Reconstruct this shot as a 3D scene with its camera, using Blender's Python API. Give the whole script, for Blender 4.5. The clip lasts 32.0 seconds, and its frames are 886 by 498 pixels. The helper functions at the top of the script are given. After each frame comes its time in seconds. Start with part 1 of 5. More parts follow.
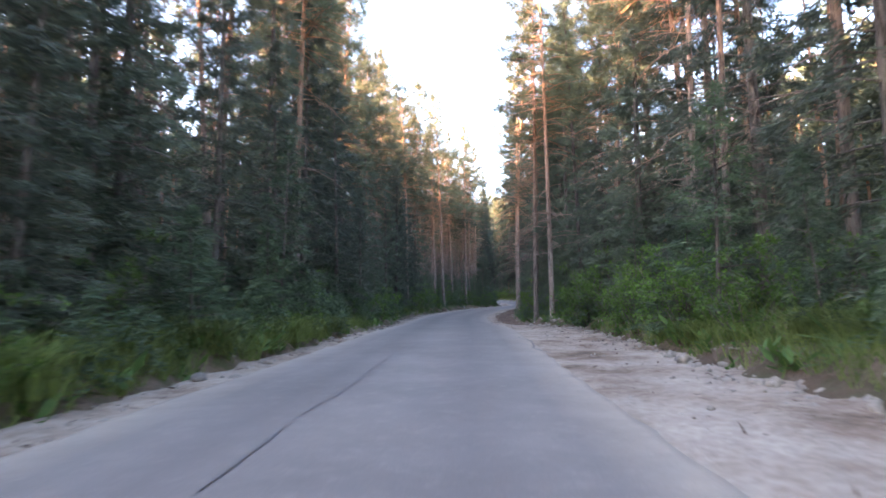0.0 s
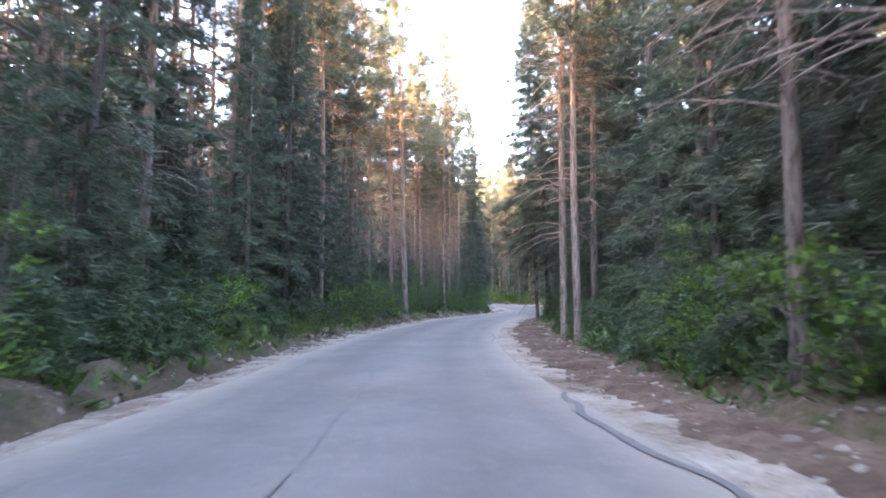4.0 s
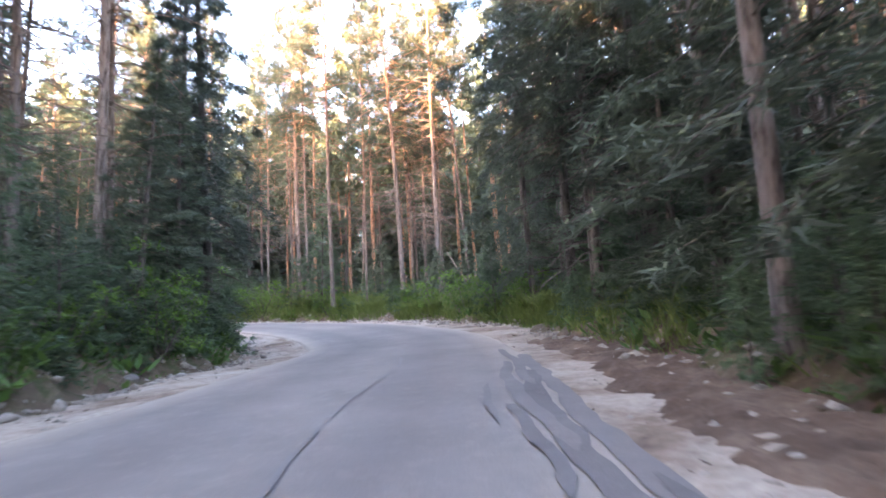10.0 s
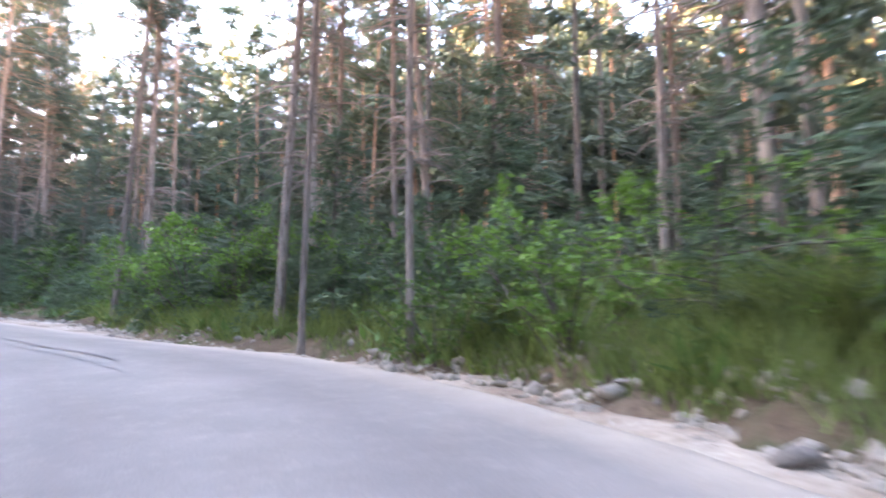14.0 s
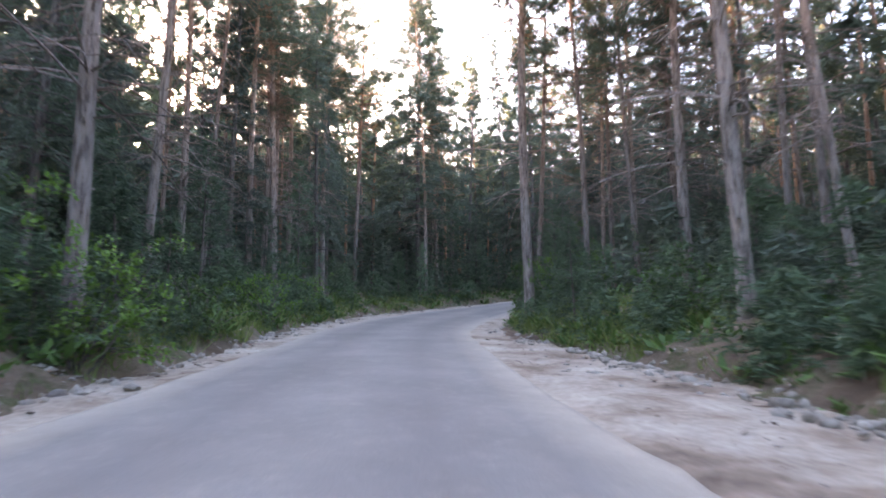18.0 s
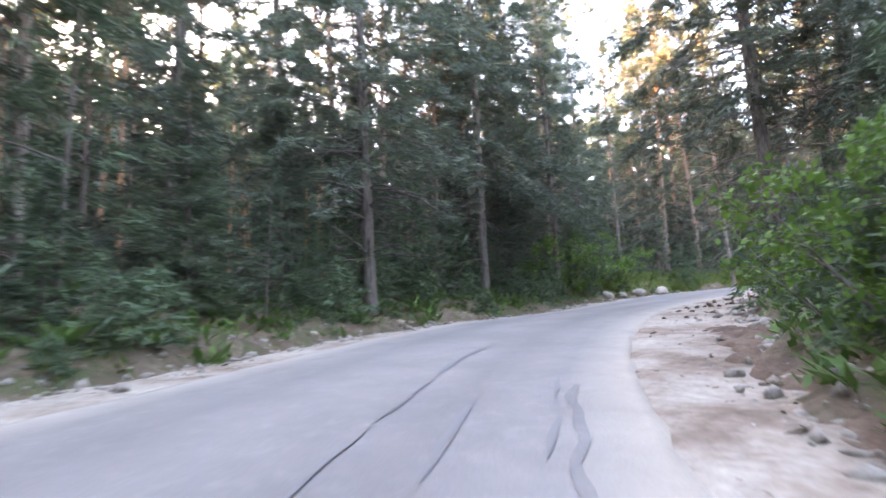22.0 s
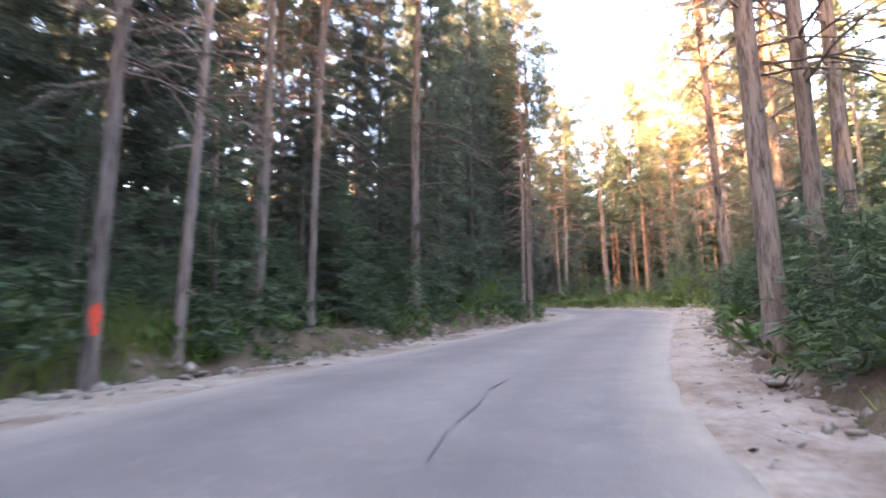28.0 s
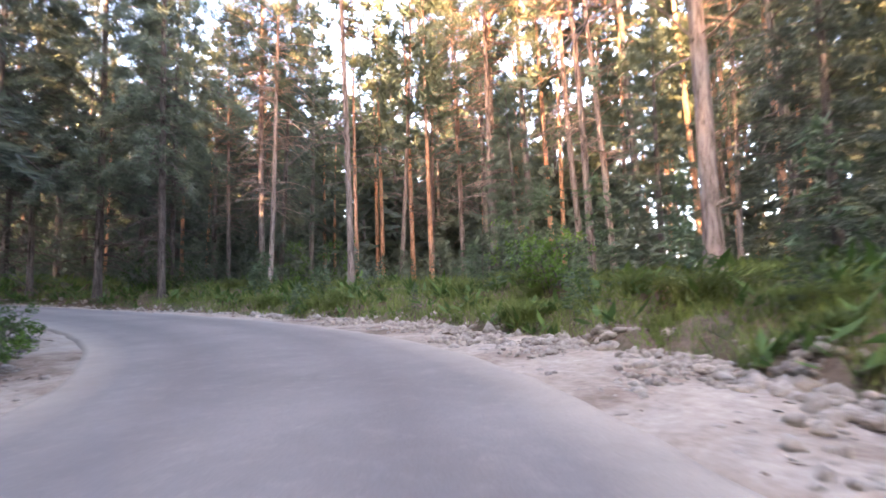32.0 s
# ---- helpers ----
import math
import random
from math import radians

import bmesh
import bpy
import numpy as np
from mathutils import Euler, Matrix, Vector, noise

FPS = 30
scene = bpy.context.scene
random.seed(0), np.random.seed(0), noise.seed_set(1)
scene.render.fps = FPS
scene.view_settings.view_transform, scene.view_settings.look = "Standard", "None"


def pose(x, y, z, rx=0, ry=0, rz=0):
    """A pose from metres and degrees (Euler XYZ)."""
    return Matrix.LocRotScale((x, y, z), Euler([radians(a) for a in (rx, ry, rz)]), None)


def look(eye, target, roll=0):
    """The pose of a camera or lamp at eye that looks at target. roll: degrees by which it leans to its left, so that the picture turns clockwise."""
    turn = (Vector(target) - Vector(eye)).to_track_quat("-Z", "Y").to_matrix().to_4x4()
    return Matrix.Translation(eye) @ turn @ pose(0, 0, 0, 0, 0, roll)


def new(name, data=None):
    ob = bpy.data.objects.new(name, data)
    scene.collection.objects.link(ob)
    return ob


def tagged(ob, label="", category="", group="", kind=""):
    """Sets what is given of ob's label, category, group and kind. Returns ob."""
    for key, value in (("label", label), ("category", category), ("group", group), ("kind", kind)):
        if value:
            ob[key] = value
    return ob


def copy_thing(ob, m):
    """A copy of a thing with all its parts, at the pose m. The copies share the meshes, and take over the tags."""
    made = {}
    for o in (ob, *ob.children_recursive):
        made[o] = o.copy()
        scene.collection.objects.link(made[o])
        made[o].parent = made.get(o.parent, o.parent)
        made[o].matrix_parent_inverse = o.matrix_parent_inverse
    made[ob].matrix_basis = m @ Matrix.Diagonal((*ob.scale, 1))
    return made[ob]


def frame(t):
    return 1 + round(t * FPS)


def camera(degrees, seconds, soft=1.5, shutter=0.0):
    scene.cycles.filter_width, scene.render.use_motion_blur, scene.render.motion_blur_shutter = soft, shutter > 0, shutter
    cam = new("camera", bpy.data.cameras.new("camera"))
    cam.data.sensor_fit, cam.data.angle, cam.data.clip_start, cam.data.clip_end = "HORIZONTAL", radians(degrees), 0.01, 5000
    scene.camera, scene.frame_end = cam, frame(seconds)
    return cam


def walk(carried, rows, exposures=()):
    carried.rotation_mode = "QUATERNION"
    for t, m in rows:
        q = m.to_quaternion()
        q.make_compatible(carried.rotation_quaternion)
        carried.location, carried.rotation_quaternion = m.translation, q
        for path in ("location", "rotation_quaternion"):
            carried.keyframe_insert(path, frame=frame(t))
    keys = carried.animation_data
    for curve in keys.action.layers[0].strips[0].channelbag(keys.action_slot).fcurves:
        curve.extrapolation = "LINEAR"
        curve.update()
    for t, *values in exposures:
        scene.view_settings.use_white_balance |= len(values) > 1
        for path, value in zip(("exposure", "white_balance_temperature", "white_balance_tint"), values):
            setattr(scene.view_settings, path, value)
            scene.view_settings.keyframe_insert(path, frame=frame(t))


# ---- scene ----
EXPOSURES = [(0.0, 4.05, 6440, 26), (1.0, 4.45, 6450, 27), (2.0, 4.65, 6460, 27), (3.5, 4.95, 6500, 27), (7.0, 5.2, 6700, 28), (10.0, 4.9, 6750, 28), (12.0, 5.08, 6900, 29), (13.0, 4.97, 6850, 29), (14.0, 5.12, 6720, 28),
             (15.2, 4.95, 6600, 27), (17.5, 4.48, 6750, 28), (18.5, 4.5, 6850, 28), (20.0, 4.78, 7000, 28), (22.0, 5.65, 7450, 29), (24.0, 5.52, 7200, 28), (26.0, 5.6, 7420, 28),
             (27.0, 5.28, 7550, 29), (28.0, 4.64, 7080, 30), (30.0, 4.3, 6760, 31), (31.0, 4.3, 6780, 31), (32.0, 4.5, 6780, 31)]
cam = camera(72.8, 32.0, soft=1.7, shutter=0.35)
PATH = [
    (0.0, 0, 0, 1.25, 97, 0.99, 0.12),
    (0.5, 0.2, 4.1, 1.41, 97.16, 0.93, -1.8),
    (1.0, 0.32, 8.14, 1.57, 97.05, 0.28, -2.28),
    (1.5, 0.47, 12.09, 1.71, 96.95, 0.38, -2.27),
    (2.0, 0.59, 15.94, 1.84, 97.36, -0.33, -2.26),
    (2.5, 0.68, 19.7, 1.96, 97.16, -0.73, -2.3),
    (3.0, 0.73, 23.45, 2.08, 96.76, -0.34, -2.16),
    (3.5, 0.85, 27.19, 2.2, 96.96, 0.26, -2.08),
    (5.5, 1.05, 42.63, 2.4, 98.14, 0.85, -2.82),
    (6.0, 1.17, 46.46, 2.55, 97.7, 0.64, -4.45),
    (6.5, 1.48, 50.23, 2.76, 97.45, 1.76, -6.23),
    (7.0, 1.93, 53.99, 2.97, 97.1, 1.76, -7.85),
    (7.5, 2.48, 57.75, 3.11, 97.94, 1.05, -9.54),
    (8.0, 3.17, 61.47, 3.23, 97.84, 0.62, -11.91),
    (8.5, 4.02, 65.09, 3.41, 97.62, 1.54, -14.62),
    (9.0, 5.08, 68.64, 3.61, 97.58, 2.85, -17.29),
    (9.5, 6.26, 72.15, 3.79, 97.66, 3.4, -19.55),
    (10.0, 7.48, 75.58, 3.97, 97.96, 3.39, -21.26),
    (10.5, 8.8, 79, 4.13, 98.39, 2.09, -22.31),
    (11.0, 10.11, 82.43, 4.35, 98.12, 1.04, -21.92),
    (11.5, 11.38, 85.95, 4.55, 97.52, -0.42, -20.47),
    (12.0, 12.36, 89.49, 4.72, 96.08, -0.76, -15.59),
    (12.5, 12.99, 93.01, 4.86, 95.56, -0.33, -8.9),
    (13.0, 13.09, 96.33, 5.08, 95.58, -0.04, -1.31),
    (13.5, 12.57, 99.37, 5.32, 96.57, 0.14, 9.49),
    (14.0, 11.43, 102.03, 5.55, 98.56, -0.33, 22.33),
    (14.5, 9.81, 104.27, 5.78, 99.21, -0.79, 34.95),
    (15.0, 7.96, 106.06, 5.97, 99.16, -1.17, 46.36),
    (15.5, 5.9, 107.39, 6.09, 98.29, -1.1, 56.69),
    (17.5, -6.56, 111.62, 6.91, 98.5, 0.59, 76.09),
    (18.0, -10.6, 112.51, 7.15, 98.31, 0.45, 77.08),
    (18.5, -14.79, 113.31, 7.36, 97.62, 0.01, 78.63),
    (19.0, -19, 114.09, 7.59, 97.22, 1.05, 79.09),
    (19.5, -23.03, 114.95, 7.88, 97.42, 0.95, 78.47),
    (20.0, -26.65, 115.85, 8.15, 97.31, 3.16, 76.47),
    (20.5, -30.04, 116.82, 8.39, 97.17, 3.78, 73.02),
    (21.0, -33.22, 117.96, 8.58, 97.37, 4.08, 68.92),
    (21.5, -36.22, 119.42, 8.85, 98.99, 3.19, 61.81),
    (22.0, -38.96, 121.27, 9.18, 100.3, 2.87, 53.17),
    (22.5, -41.4, 123.49, 9.55, 101.2, 2.46, 45.35),
    (23.0, -43.51, 125.95, 9.95, 101.12, 3.11, 38.98),
    (23.5, -45.36, 128.49, 10.34, 100.59, 2.57, 34.7),
    (24.0, -47.04, 131.07, 10.7, 100.04, 2.39, 31.47),
    (24.5, -48.57, 133.74, 10.99, 100.04, 2.39, 28.47),
    (26.5, -51.86, 146.32, 12.3, 99.01, 2.47, 1.86),
    (27.0, -51.4, 149.88, 12.66, 100.4, 2.09, -8.83),
    (27.5, -50.34, 153.14, 12.99, 100.13, 1.37, -20.33),
    (28.0, -48.71, 156.07, 13.31, 99.88, 0.61, -31.65),
    (28.5, -46.61, 158.63, 13.6, 99.9, 0.49, -40.74),
    (29.0, -44.24, 160.96, 13.91, 99.34, -0.07, -47.54),
    (29.5, -41.72, 163.09, 14.21, 100.11, -0.1, -51.7),
    (30.0, -39.05, 165.17, 14.54, 100.05, -0.11, -53.39),
    (30.5, -36.34, 167.22, 14.89, 100.55, -0.11, -53.39),
    (31.0, -33.73, 169.21, 15.23, 99.87, 0.59, -53.25),
    (31.5, -31.2, 171.17, 15.52, 99.77, 1.09, -53.22),
    (32.0, -28.65, 173.2, 15.71, 98.16, 1.75, -52.59),
]
walk(cam, [(t, pose(x, y, z, rx, ry, rz)) for t, x, y, z, rx, ry, rz in PATH],
     exposures=EXPOSURES)

# ---- world, sun, exposure ----
SUN_YAW, SUN_ELEV = 107.8, 11.0        # degrees to the left of +y, and above the horizon
world = bpy.data.worlds.new("world")
scene.world = world
world.use_nodes = True
wn = world.node_tree
sky = wn.nodes.new("ShaderNodeTexSky")
sky.sky_type = 'NISHITA'
sky.sun_disc = False
sky.sun_elevation = radians(SUN_ELEV)
sky.sun_rotation = radians(-SUN_YAW)
sky.air_density, sky.dust_density, sky.ozone_density = 1.0, 3.0, 1.0
wn.links.new(sky.outputs[0], wn.nodes["Background"].inputs[0])
wn.nodes["Background"].inputs[1].default_value = 0.15

sun_data = bpy.data.lights.new("sun", 'SUN')
sun_data.energy, sun_data.angle, sun_data.color = 5.0, radians(0.6), (1.0, 0.62, 0.32)
sun = new("sun", sun_data)
sun_way = Vector((-math.sin(radians(SUN_YAW)) * math.cos(radians(SUN_ELEV)),
                  math.cos(radians(SUN_YAW)) * math.cos(radians(SUN_ELEV)), math.sin(radians(SUN_ELEV))))
sun.matrix_world = look(sun_way * 300 + Vector((-15, 100, 0)), Vector((-15, 100, 0)))


# ---- materials ----
def material(name, rough=0.8, metal=0.0):
    m = bpy.data.materials.new(name)
    m.use_nodes = True
    b = m.node_tree.nodes["Principled BSDF"]
    b.inputs["Roughness"].default_value, b.inputs["Metallic"].default_value = rough, metal
    b.inputs["Specular IOR Level"].default_value = 0.3
    return m, m.node_tree, b


def node(nt, kind, **values):
    n = nt.nodes.new(kind)
    for key, value in values.items():
        n.inputs[key.replace("_", " ")].default_value = value
    return n


def ramp(nt, source, stops):
    r = nt.nodes.new("ShaderNodeValToRGB")
    e = r.color_ramp.elements
    while len(e) < len(stops):
        e.new(0.5)
    for el, (p, c) in zip(e, stops):
        el.position, el.color = p, (*c, 1)
    nt.links.new(source, r.inputs[0])
    return r.outputs[0]


def coords(nt, kind="Object", scale=(1, 1, 1)):
    tc = nt.nodes.new("ShaderNodeTexCoord")
    mp = nt.nodes.new("ShaderNodeMapping")
    mp.inputs["Scale"].default_value = scale
    nt.links.new(tc.outputs[kind], mp.inputs[0])
    return mp.outputs[0]


def noise_tex(nt, vec, scale, detail=4.0, rough=0.6):
    n = node(nt, "ShaderNodeTexNoise", Scale=scale, Detail=detail, Roughness=rough)
    nt.links.new(vec, n.inputs["Vector"])
    return n.outputs["Fac"]


def mix(nt, fac, a, b, blend='MIX'):
    m = nt.nodes.new("ShaderNodeMix")
    m.data_type, m.blend_type = 'RGBA', blend
    for sock, val in ((m.inputs[0], fac), (m.inputs[6], a), (m.inputs[7], b)):
        if hasattr(val, "is_output"):
            nt.links.new(val, sock)
        elif sock == m.inputs[0]:
            sock.default_value = val
        else:
            sock.default_value = (*val, 1)
    return m.outputs[2]


def bump(nt, bsdf, height, strength=0.4, dist=0.02):
    bp = node(nt, "ShaderNodeBump", Strength=strength, Distance=dist)
    nt.links.new(height, bp.inputs["Height"])
    nt.links.new(bp.outputs[0], bsdf.inputs["Normal"])


def make_asphalt(name, dark, light, dust):
    m, nt, b = material(name, 0.82)
    v = coords(nt)
    grain = noise_tex(nt, v, 60.0, 3)
    blot = noise_tex(nt, v, 0.55, 5, 0.65)
    fine = noise_tex(nt, v, 5.0, 5, 0.7)
    base = ramp(nt, blot, [(0.3, dark), (0.7, light)])
    base = mix(nt, ramp(nt, fine, [(0.52, (0, 0, 0)), (0.8, (0.5, 0.5, 0.5))]), base, dust)
    at = nt.nodes.new("ShaderNodeAttribute")
    at.attribute_name = "across"
    edge = mix(nt, 0.55, ramp(nt, at.outputs["Fac"], [(0.72, (0, 0, 0)), (1.0, (1, 1, 1))]), ramp(nt, noise_tex(nt, v, 1.4, 5, 0.7), [(0.3, (0, 0, 0)), (0.7, (1, 1, 1))]), 'MULTIPLY')
    base = mix(nt, edge, base, (0.43, 0.37, 0.3))
    tracks = mix(nt, 0.3, ramp(nt, at.outputs["Fac"], [(0.1, (0, 0, 0)), (0.4, (1, 1, 1)), (0.62, (0, 0, 0))]), ramp(nt, blot, [(0.35, (0, 0, 0)), (0.6, (1, 1, 1))]), 'MULTIPLY')
    base = mix(nt, 1.0, base, ramp(nt, tracks, [(0.0, (1.05, 1.05, 1.05)), (1.0, (0.86, 0.86, 0.87))]), 'MULTIPLY')
    base = mix(nt, 0.3, base, ramp(nt, grain, [(0.3, (0.25, 0.25, 0.25)), (0.7, (0.95, 0.95, 0.95))]), 'MULTIPLY')
    nt.links.new(base, b.inputs["Base Color"])
    bump(nt, b, grain, 0.3, 0.006)
    return m


def make_earth(name, stops, scale=1.6, fine_scale=22.0, bump_dist=0.05):
    m, nt, b = material(name, 0.95)
    v = coords(nt)
    big = noise_tex(nt, v, scale, 6, 0.68)
    fine = noise_tex(nt, v, fine_scale, 5, 0.75)
    base = ramp(nt, big, stops)
    base = mix(nt, 0.55, base, ramp(nt, fine, [(0.28, (0.3, 0.28, 0.26)), (0.62, (1.0, 1.0, 1.0))]), 'MULTIPLY')
    nt.links.new(base, b.inputs["Base Color"])
    h = mix(nt, 0.5, ramp(nt, big, [(0.2, (0, 0, 0)), (0.8, (1, 1, 1))]), ramp(nt, fine, [(0.2, (0, 0, 0)), (0.8, (1, 1, 1))]))
    bump(nt, b, h, 0.7, bump_dist)
    return m


def make_bark(name, low, high, z0, z1, furrow=1.0):
    """Bark whose colour changes up the trunk as a pine's does, from furrowed grey to flaking orange."""
    m, nt, b = material(name, 0.9)
    tc = nt.nodes.new("ShaderNodeTexCoord")
    sep = nt.nodes.new("ShaderNodeSeparateXYZ")
    nt.links.new(tc.outputs["Object"], sep.inputs[0])
    rng = node(nt, "ShaderNodeMapRange")
    rng.inputs["From Min"].default_value, rng.inputs["From Max"].default_value = z0, z1
    nt.links.new(sep.outputs["Z"], rng.inputs["Value"])
    v = coords(nt, "Object", (9, 9, 1.6))
    plates = noise_tex(nt, v, 1.6, 5, 0.7)
    patch = noise_tex(nt, coords(nt, "Object", (1.5, 1.5, 0.5)), 1.3, 3)
    info = nt.nodes.new("ShaderNodeObjectInfo")
    shade = ramp(nt, info.outputs["Random"], [(0.0, (0.68, 0.66, 0.64)), (1.0, (1.2, 1.15, 1.1))])
    c = mix(nt, rng.outputs[0], low, high)
    c = mix(nt, ramp(nt, patch, [(0.45, (0, 0, 0)), (0.7, (0.5, 0.5, 0.5))]), c, (0.25, 0.24, 0.22))
    c = mix(nt, 0.9, c, ramp(nt, plates, [(0.36, (0.25, 0.22, 0.2)), (0.56, (1.15, 1.15, 1.15))]), 'MULTIPLY')
    c = mix(nt, 1.0, c, shade, 'MULTIPLY')
    nt.links.new(c, b.inputs["Base Color"])
    bump(nt, b, plates, 0.8 * furrow, 0.03)
    return m


def make_foliage(name, dark, light, translucent=0.25, spread=(0.7, 1.3)):
    m, nt, b = material(name, 0.6)
    v = coords(nt)
    patch = noise_tex(nt, v, 1.1, 3)
    geo = nt.nodes.new("ShaderNodeNewGeometry")
    info = nt.nodes.new("ShaderNodeObjectInfo")
    c = mix(nt, patch, dark, light)
    c = mix(nt, 1.0, c, ramp(nt, geo.outputs["Random Per Island"], [(0.0, (0.74, 0.74, 0.74)), (0.85, (1.1, 1.1, 1.07)), (1.0, (1.28, 1.22, 1.0))]), 'MULTIPLY')
    c = mix(nt, 1.0, c, ramp(nt, info.outputs["Random"], [(0.0, (spread[0],) * 3), (1.0, (spread[1], spread[1], spread[1] * 0.92))]), 'MULTIPLY')
    nt.links.new(c, b.inputs["Base Color"])
    tr = nt.nodes.new("ShaderNodeBsdfTranslucent")
    nt.links.new(c, tr.inputs[0])
    ms = nt.nodes.new("ShaderNodeMixShader")
    ms.inputs[0].default_value = translucent
    out = nt.nodes["Material Output"]
    nt.links.new(b.outputs[0], ms.inputs[1])
    nt.links.new(tr.outputs[0], ms.inputs[2])
    nt.links.new(ms.outputs[0], out.inputs[0])
    return m


ASPHALT = make_asphalt("worn_asphalt", (0.176, 0.162, 0.15), (0.246, 0.226, 0.21), (0.31, 0.287, 0.257))
ASPHALT_DARK = make_asphalt("dark_asphalt", (0.111, 0.103, 0.102), (0.168, 0.158, 0.154), (0.221, 0.212, 0.202))
ASPHALT_MEND = make_asphalt("mended_asphalt", (0.156, 0.144, 0.138), (0.209, 0.195, 0.185), (0.271, 0.254, 0.234))
TAR, _nt, _b = material("tar", 0.6)
_b.inputs["Base Color"].default_value = (0.145, 0.136, 0.131, 1)
EARTH = make_earth("bare_earth", [(0.3, (0.08, 0.052, 0.037)), (0.5, (0.155, 0.105, 0.075)), (0.72, (0.27, 0.2, 0.15))], 1.1, 12.0, 0.07)
VERGE = make_earth("gravelly_sand", [(0.3, (0.12, 0.085, 0.06)), (0.4, (0.25, 0.19, 0.145)), (0.51, (0.38, 0.32, 0.262)), (0.68, (0.49, 0.435, 0.37))], 0.6, 9.0, 0.06)
LITTER = make_earth("litter", [(0.3, (0.06, 0.04, 0.028)), (0.6, (0.13, 0.09, 0.065)), (0.75, (0.22, 0.17, 0.13))], 6.0, 30.0, 0.01)
BANK = make_earth("bank_soil", [(0.3, (0.09, 0.064, 0.045)), (0.44, (0.2, 0.15, 0.11)), (0.54, (0.14, 0.115, 0.07)), (0.62, (0.08, 0.1, 0.04)), (0.75, (0.17, 0.13, 0.09))], 1.8, 13.0, 0.12)
FLOOR = make_earth("forest_floor", [(0.3, (0.085, 0.06, 0.042)), (0.48, (0.125, 0.09, 0.06)), (0.58, (0.09, 0.085, 0.045)), (0.72, (0.07, 0.11, 0.035))], 0.8, 7.0, 0.12)
ROCK = make_earth("pale_rock", [(0.3, (0.24, 0.21, 0.18)), (0.55, (0.39, 0.355, 0.31)), (0.75, (0.52, 0.485, 0.44))], 3.0, 25.0, 0.03)
ROCK_DARK = make_earth("grey_rock", [(0.3, (0.16, 0.14, 0.13)), (0.55, (0.27, 0.25, 0.23)), (0.75, (0.38, 0.36, 0.33))], 3.0, 25.0, 0.03)
BARK_PINE = make_bark("pine_bark", (0.23, 0.205, 0.19), (0.42, 0.235, 0.145), 3.0, 11.0)
BARK_SPRUCE = make_bark("spruce_bark", (0.125, 0.114, 0.106), (0.15, 0.134, 0.122), 2.0, 14.0, 0.7)
DEADWOOD = make_bark("dead_wood", (0.27, 0.24, 0.21), (0.3, 0.25, 0.21), 2.0, 14.0, 0.5)
NEEDLE_PINE = make_foliage("pine_needles", (0.082, 0.104, 0.069), (0.138, 0.159, 0.1), 0.2)
NEEDLE_SPRUCE = make_foliage("spruce_needles", (0.07, 0.099, 0.079), (0.126, 0.163, 0.121), 0.15)
NEEDLE_YOUNG = make_foliage("young_needles", (0.057, 0.096, 0.063), (0.1, 0.159, 0.09), 0.2)
LEAF = make_foliage("hazel_leaves", (0.0672, 0.146, 0.028), (0.146, 0.269, 0.056), 0.35)
LEAF_DARK = make_foliage("dark_leaves", (0.0448, 0.0952, 0.028), (0.0896, 0.168, 0.0448), 0.3)
GRASS = make_foliage("verge_grass", (0.105, 0.15, 0.044), (0.2, 0.265, 0.085), 0.35)
RED_PAINT, _nt, _b = material("red_paint", 0.6)
_b.inputs["Base Color"].default_value = (0.75, 0.09, 0.05, 1)


# ---- mesh helpers ----
def tri_mesh(name, verts, tris, mats, smooth=False, index=None):
    verts, tris = np.asarray(verts, np.float32), np.asarray(tris, np.int32)
    me = bpy.data.meshes.new(name)
    me.vertices.add(len(verts))
    me.vertices.foreach_set("co", verts.ravel())
    me.loops.add(tris.size)
    me.loops.foreach_set("vertex_index", tris.ravel())
    me.polygons.add(len(tris))
    me.polygons.foreach_set("loop_start", np.arange(0, tris.size, 3, dtype=np.int32))
    if smooth:
        me.polygons.foreach_set("use_smooth", np.ones(len(tris), bool))
    for m in mats if isinstance(mats, (list, tuple)) else [mats]:
        me.materials.append(m)
    if index is not None:
        me.polygons.foreach_set("material_index", np.asarray(index, np.int32))
    me.update(calc_edges=True)
    me.validate()
    return me


def join(parts):
    vs, fs, n = [], [], 0
    for v, f in parts:
        if len(v):
            vs.append(np.asarray(v, float))
            fs.append(np.asarray(f, int) + n)
            n += len(v)
    return np.concatenate(vs), np.concatenate(fs)


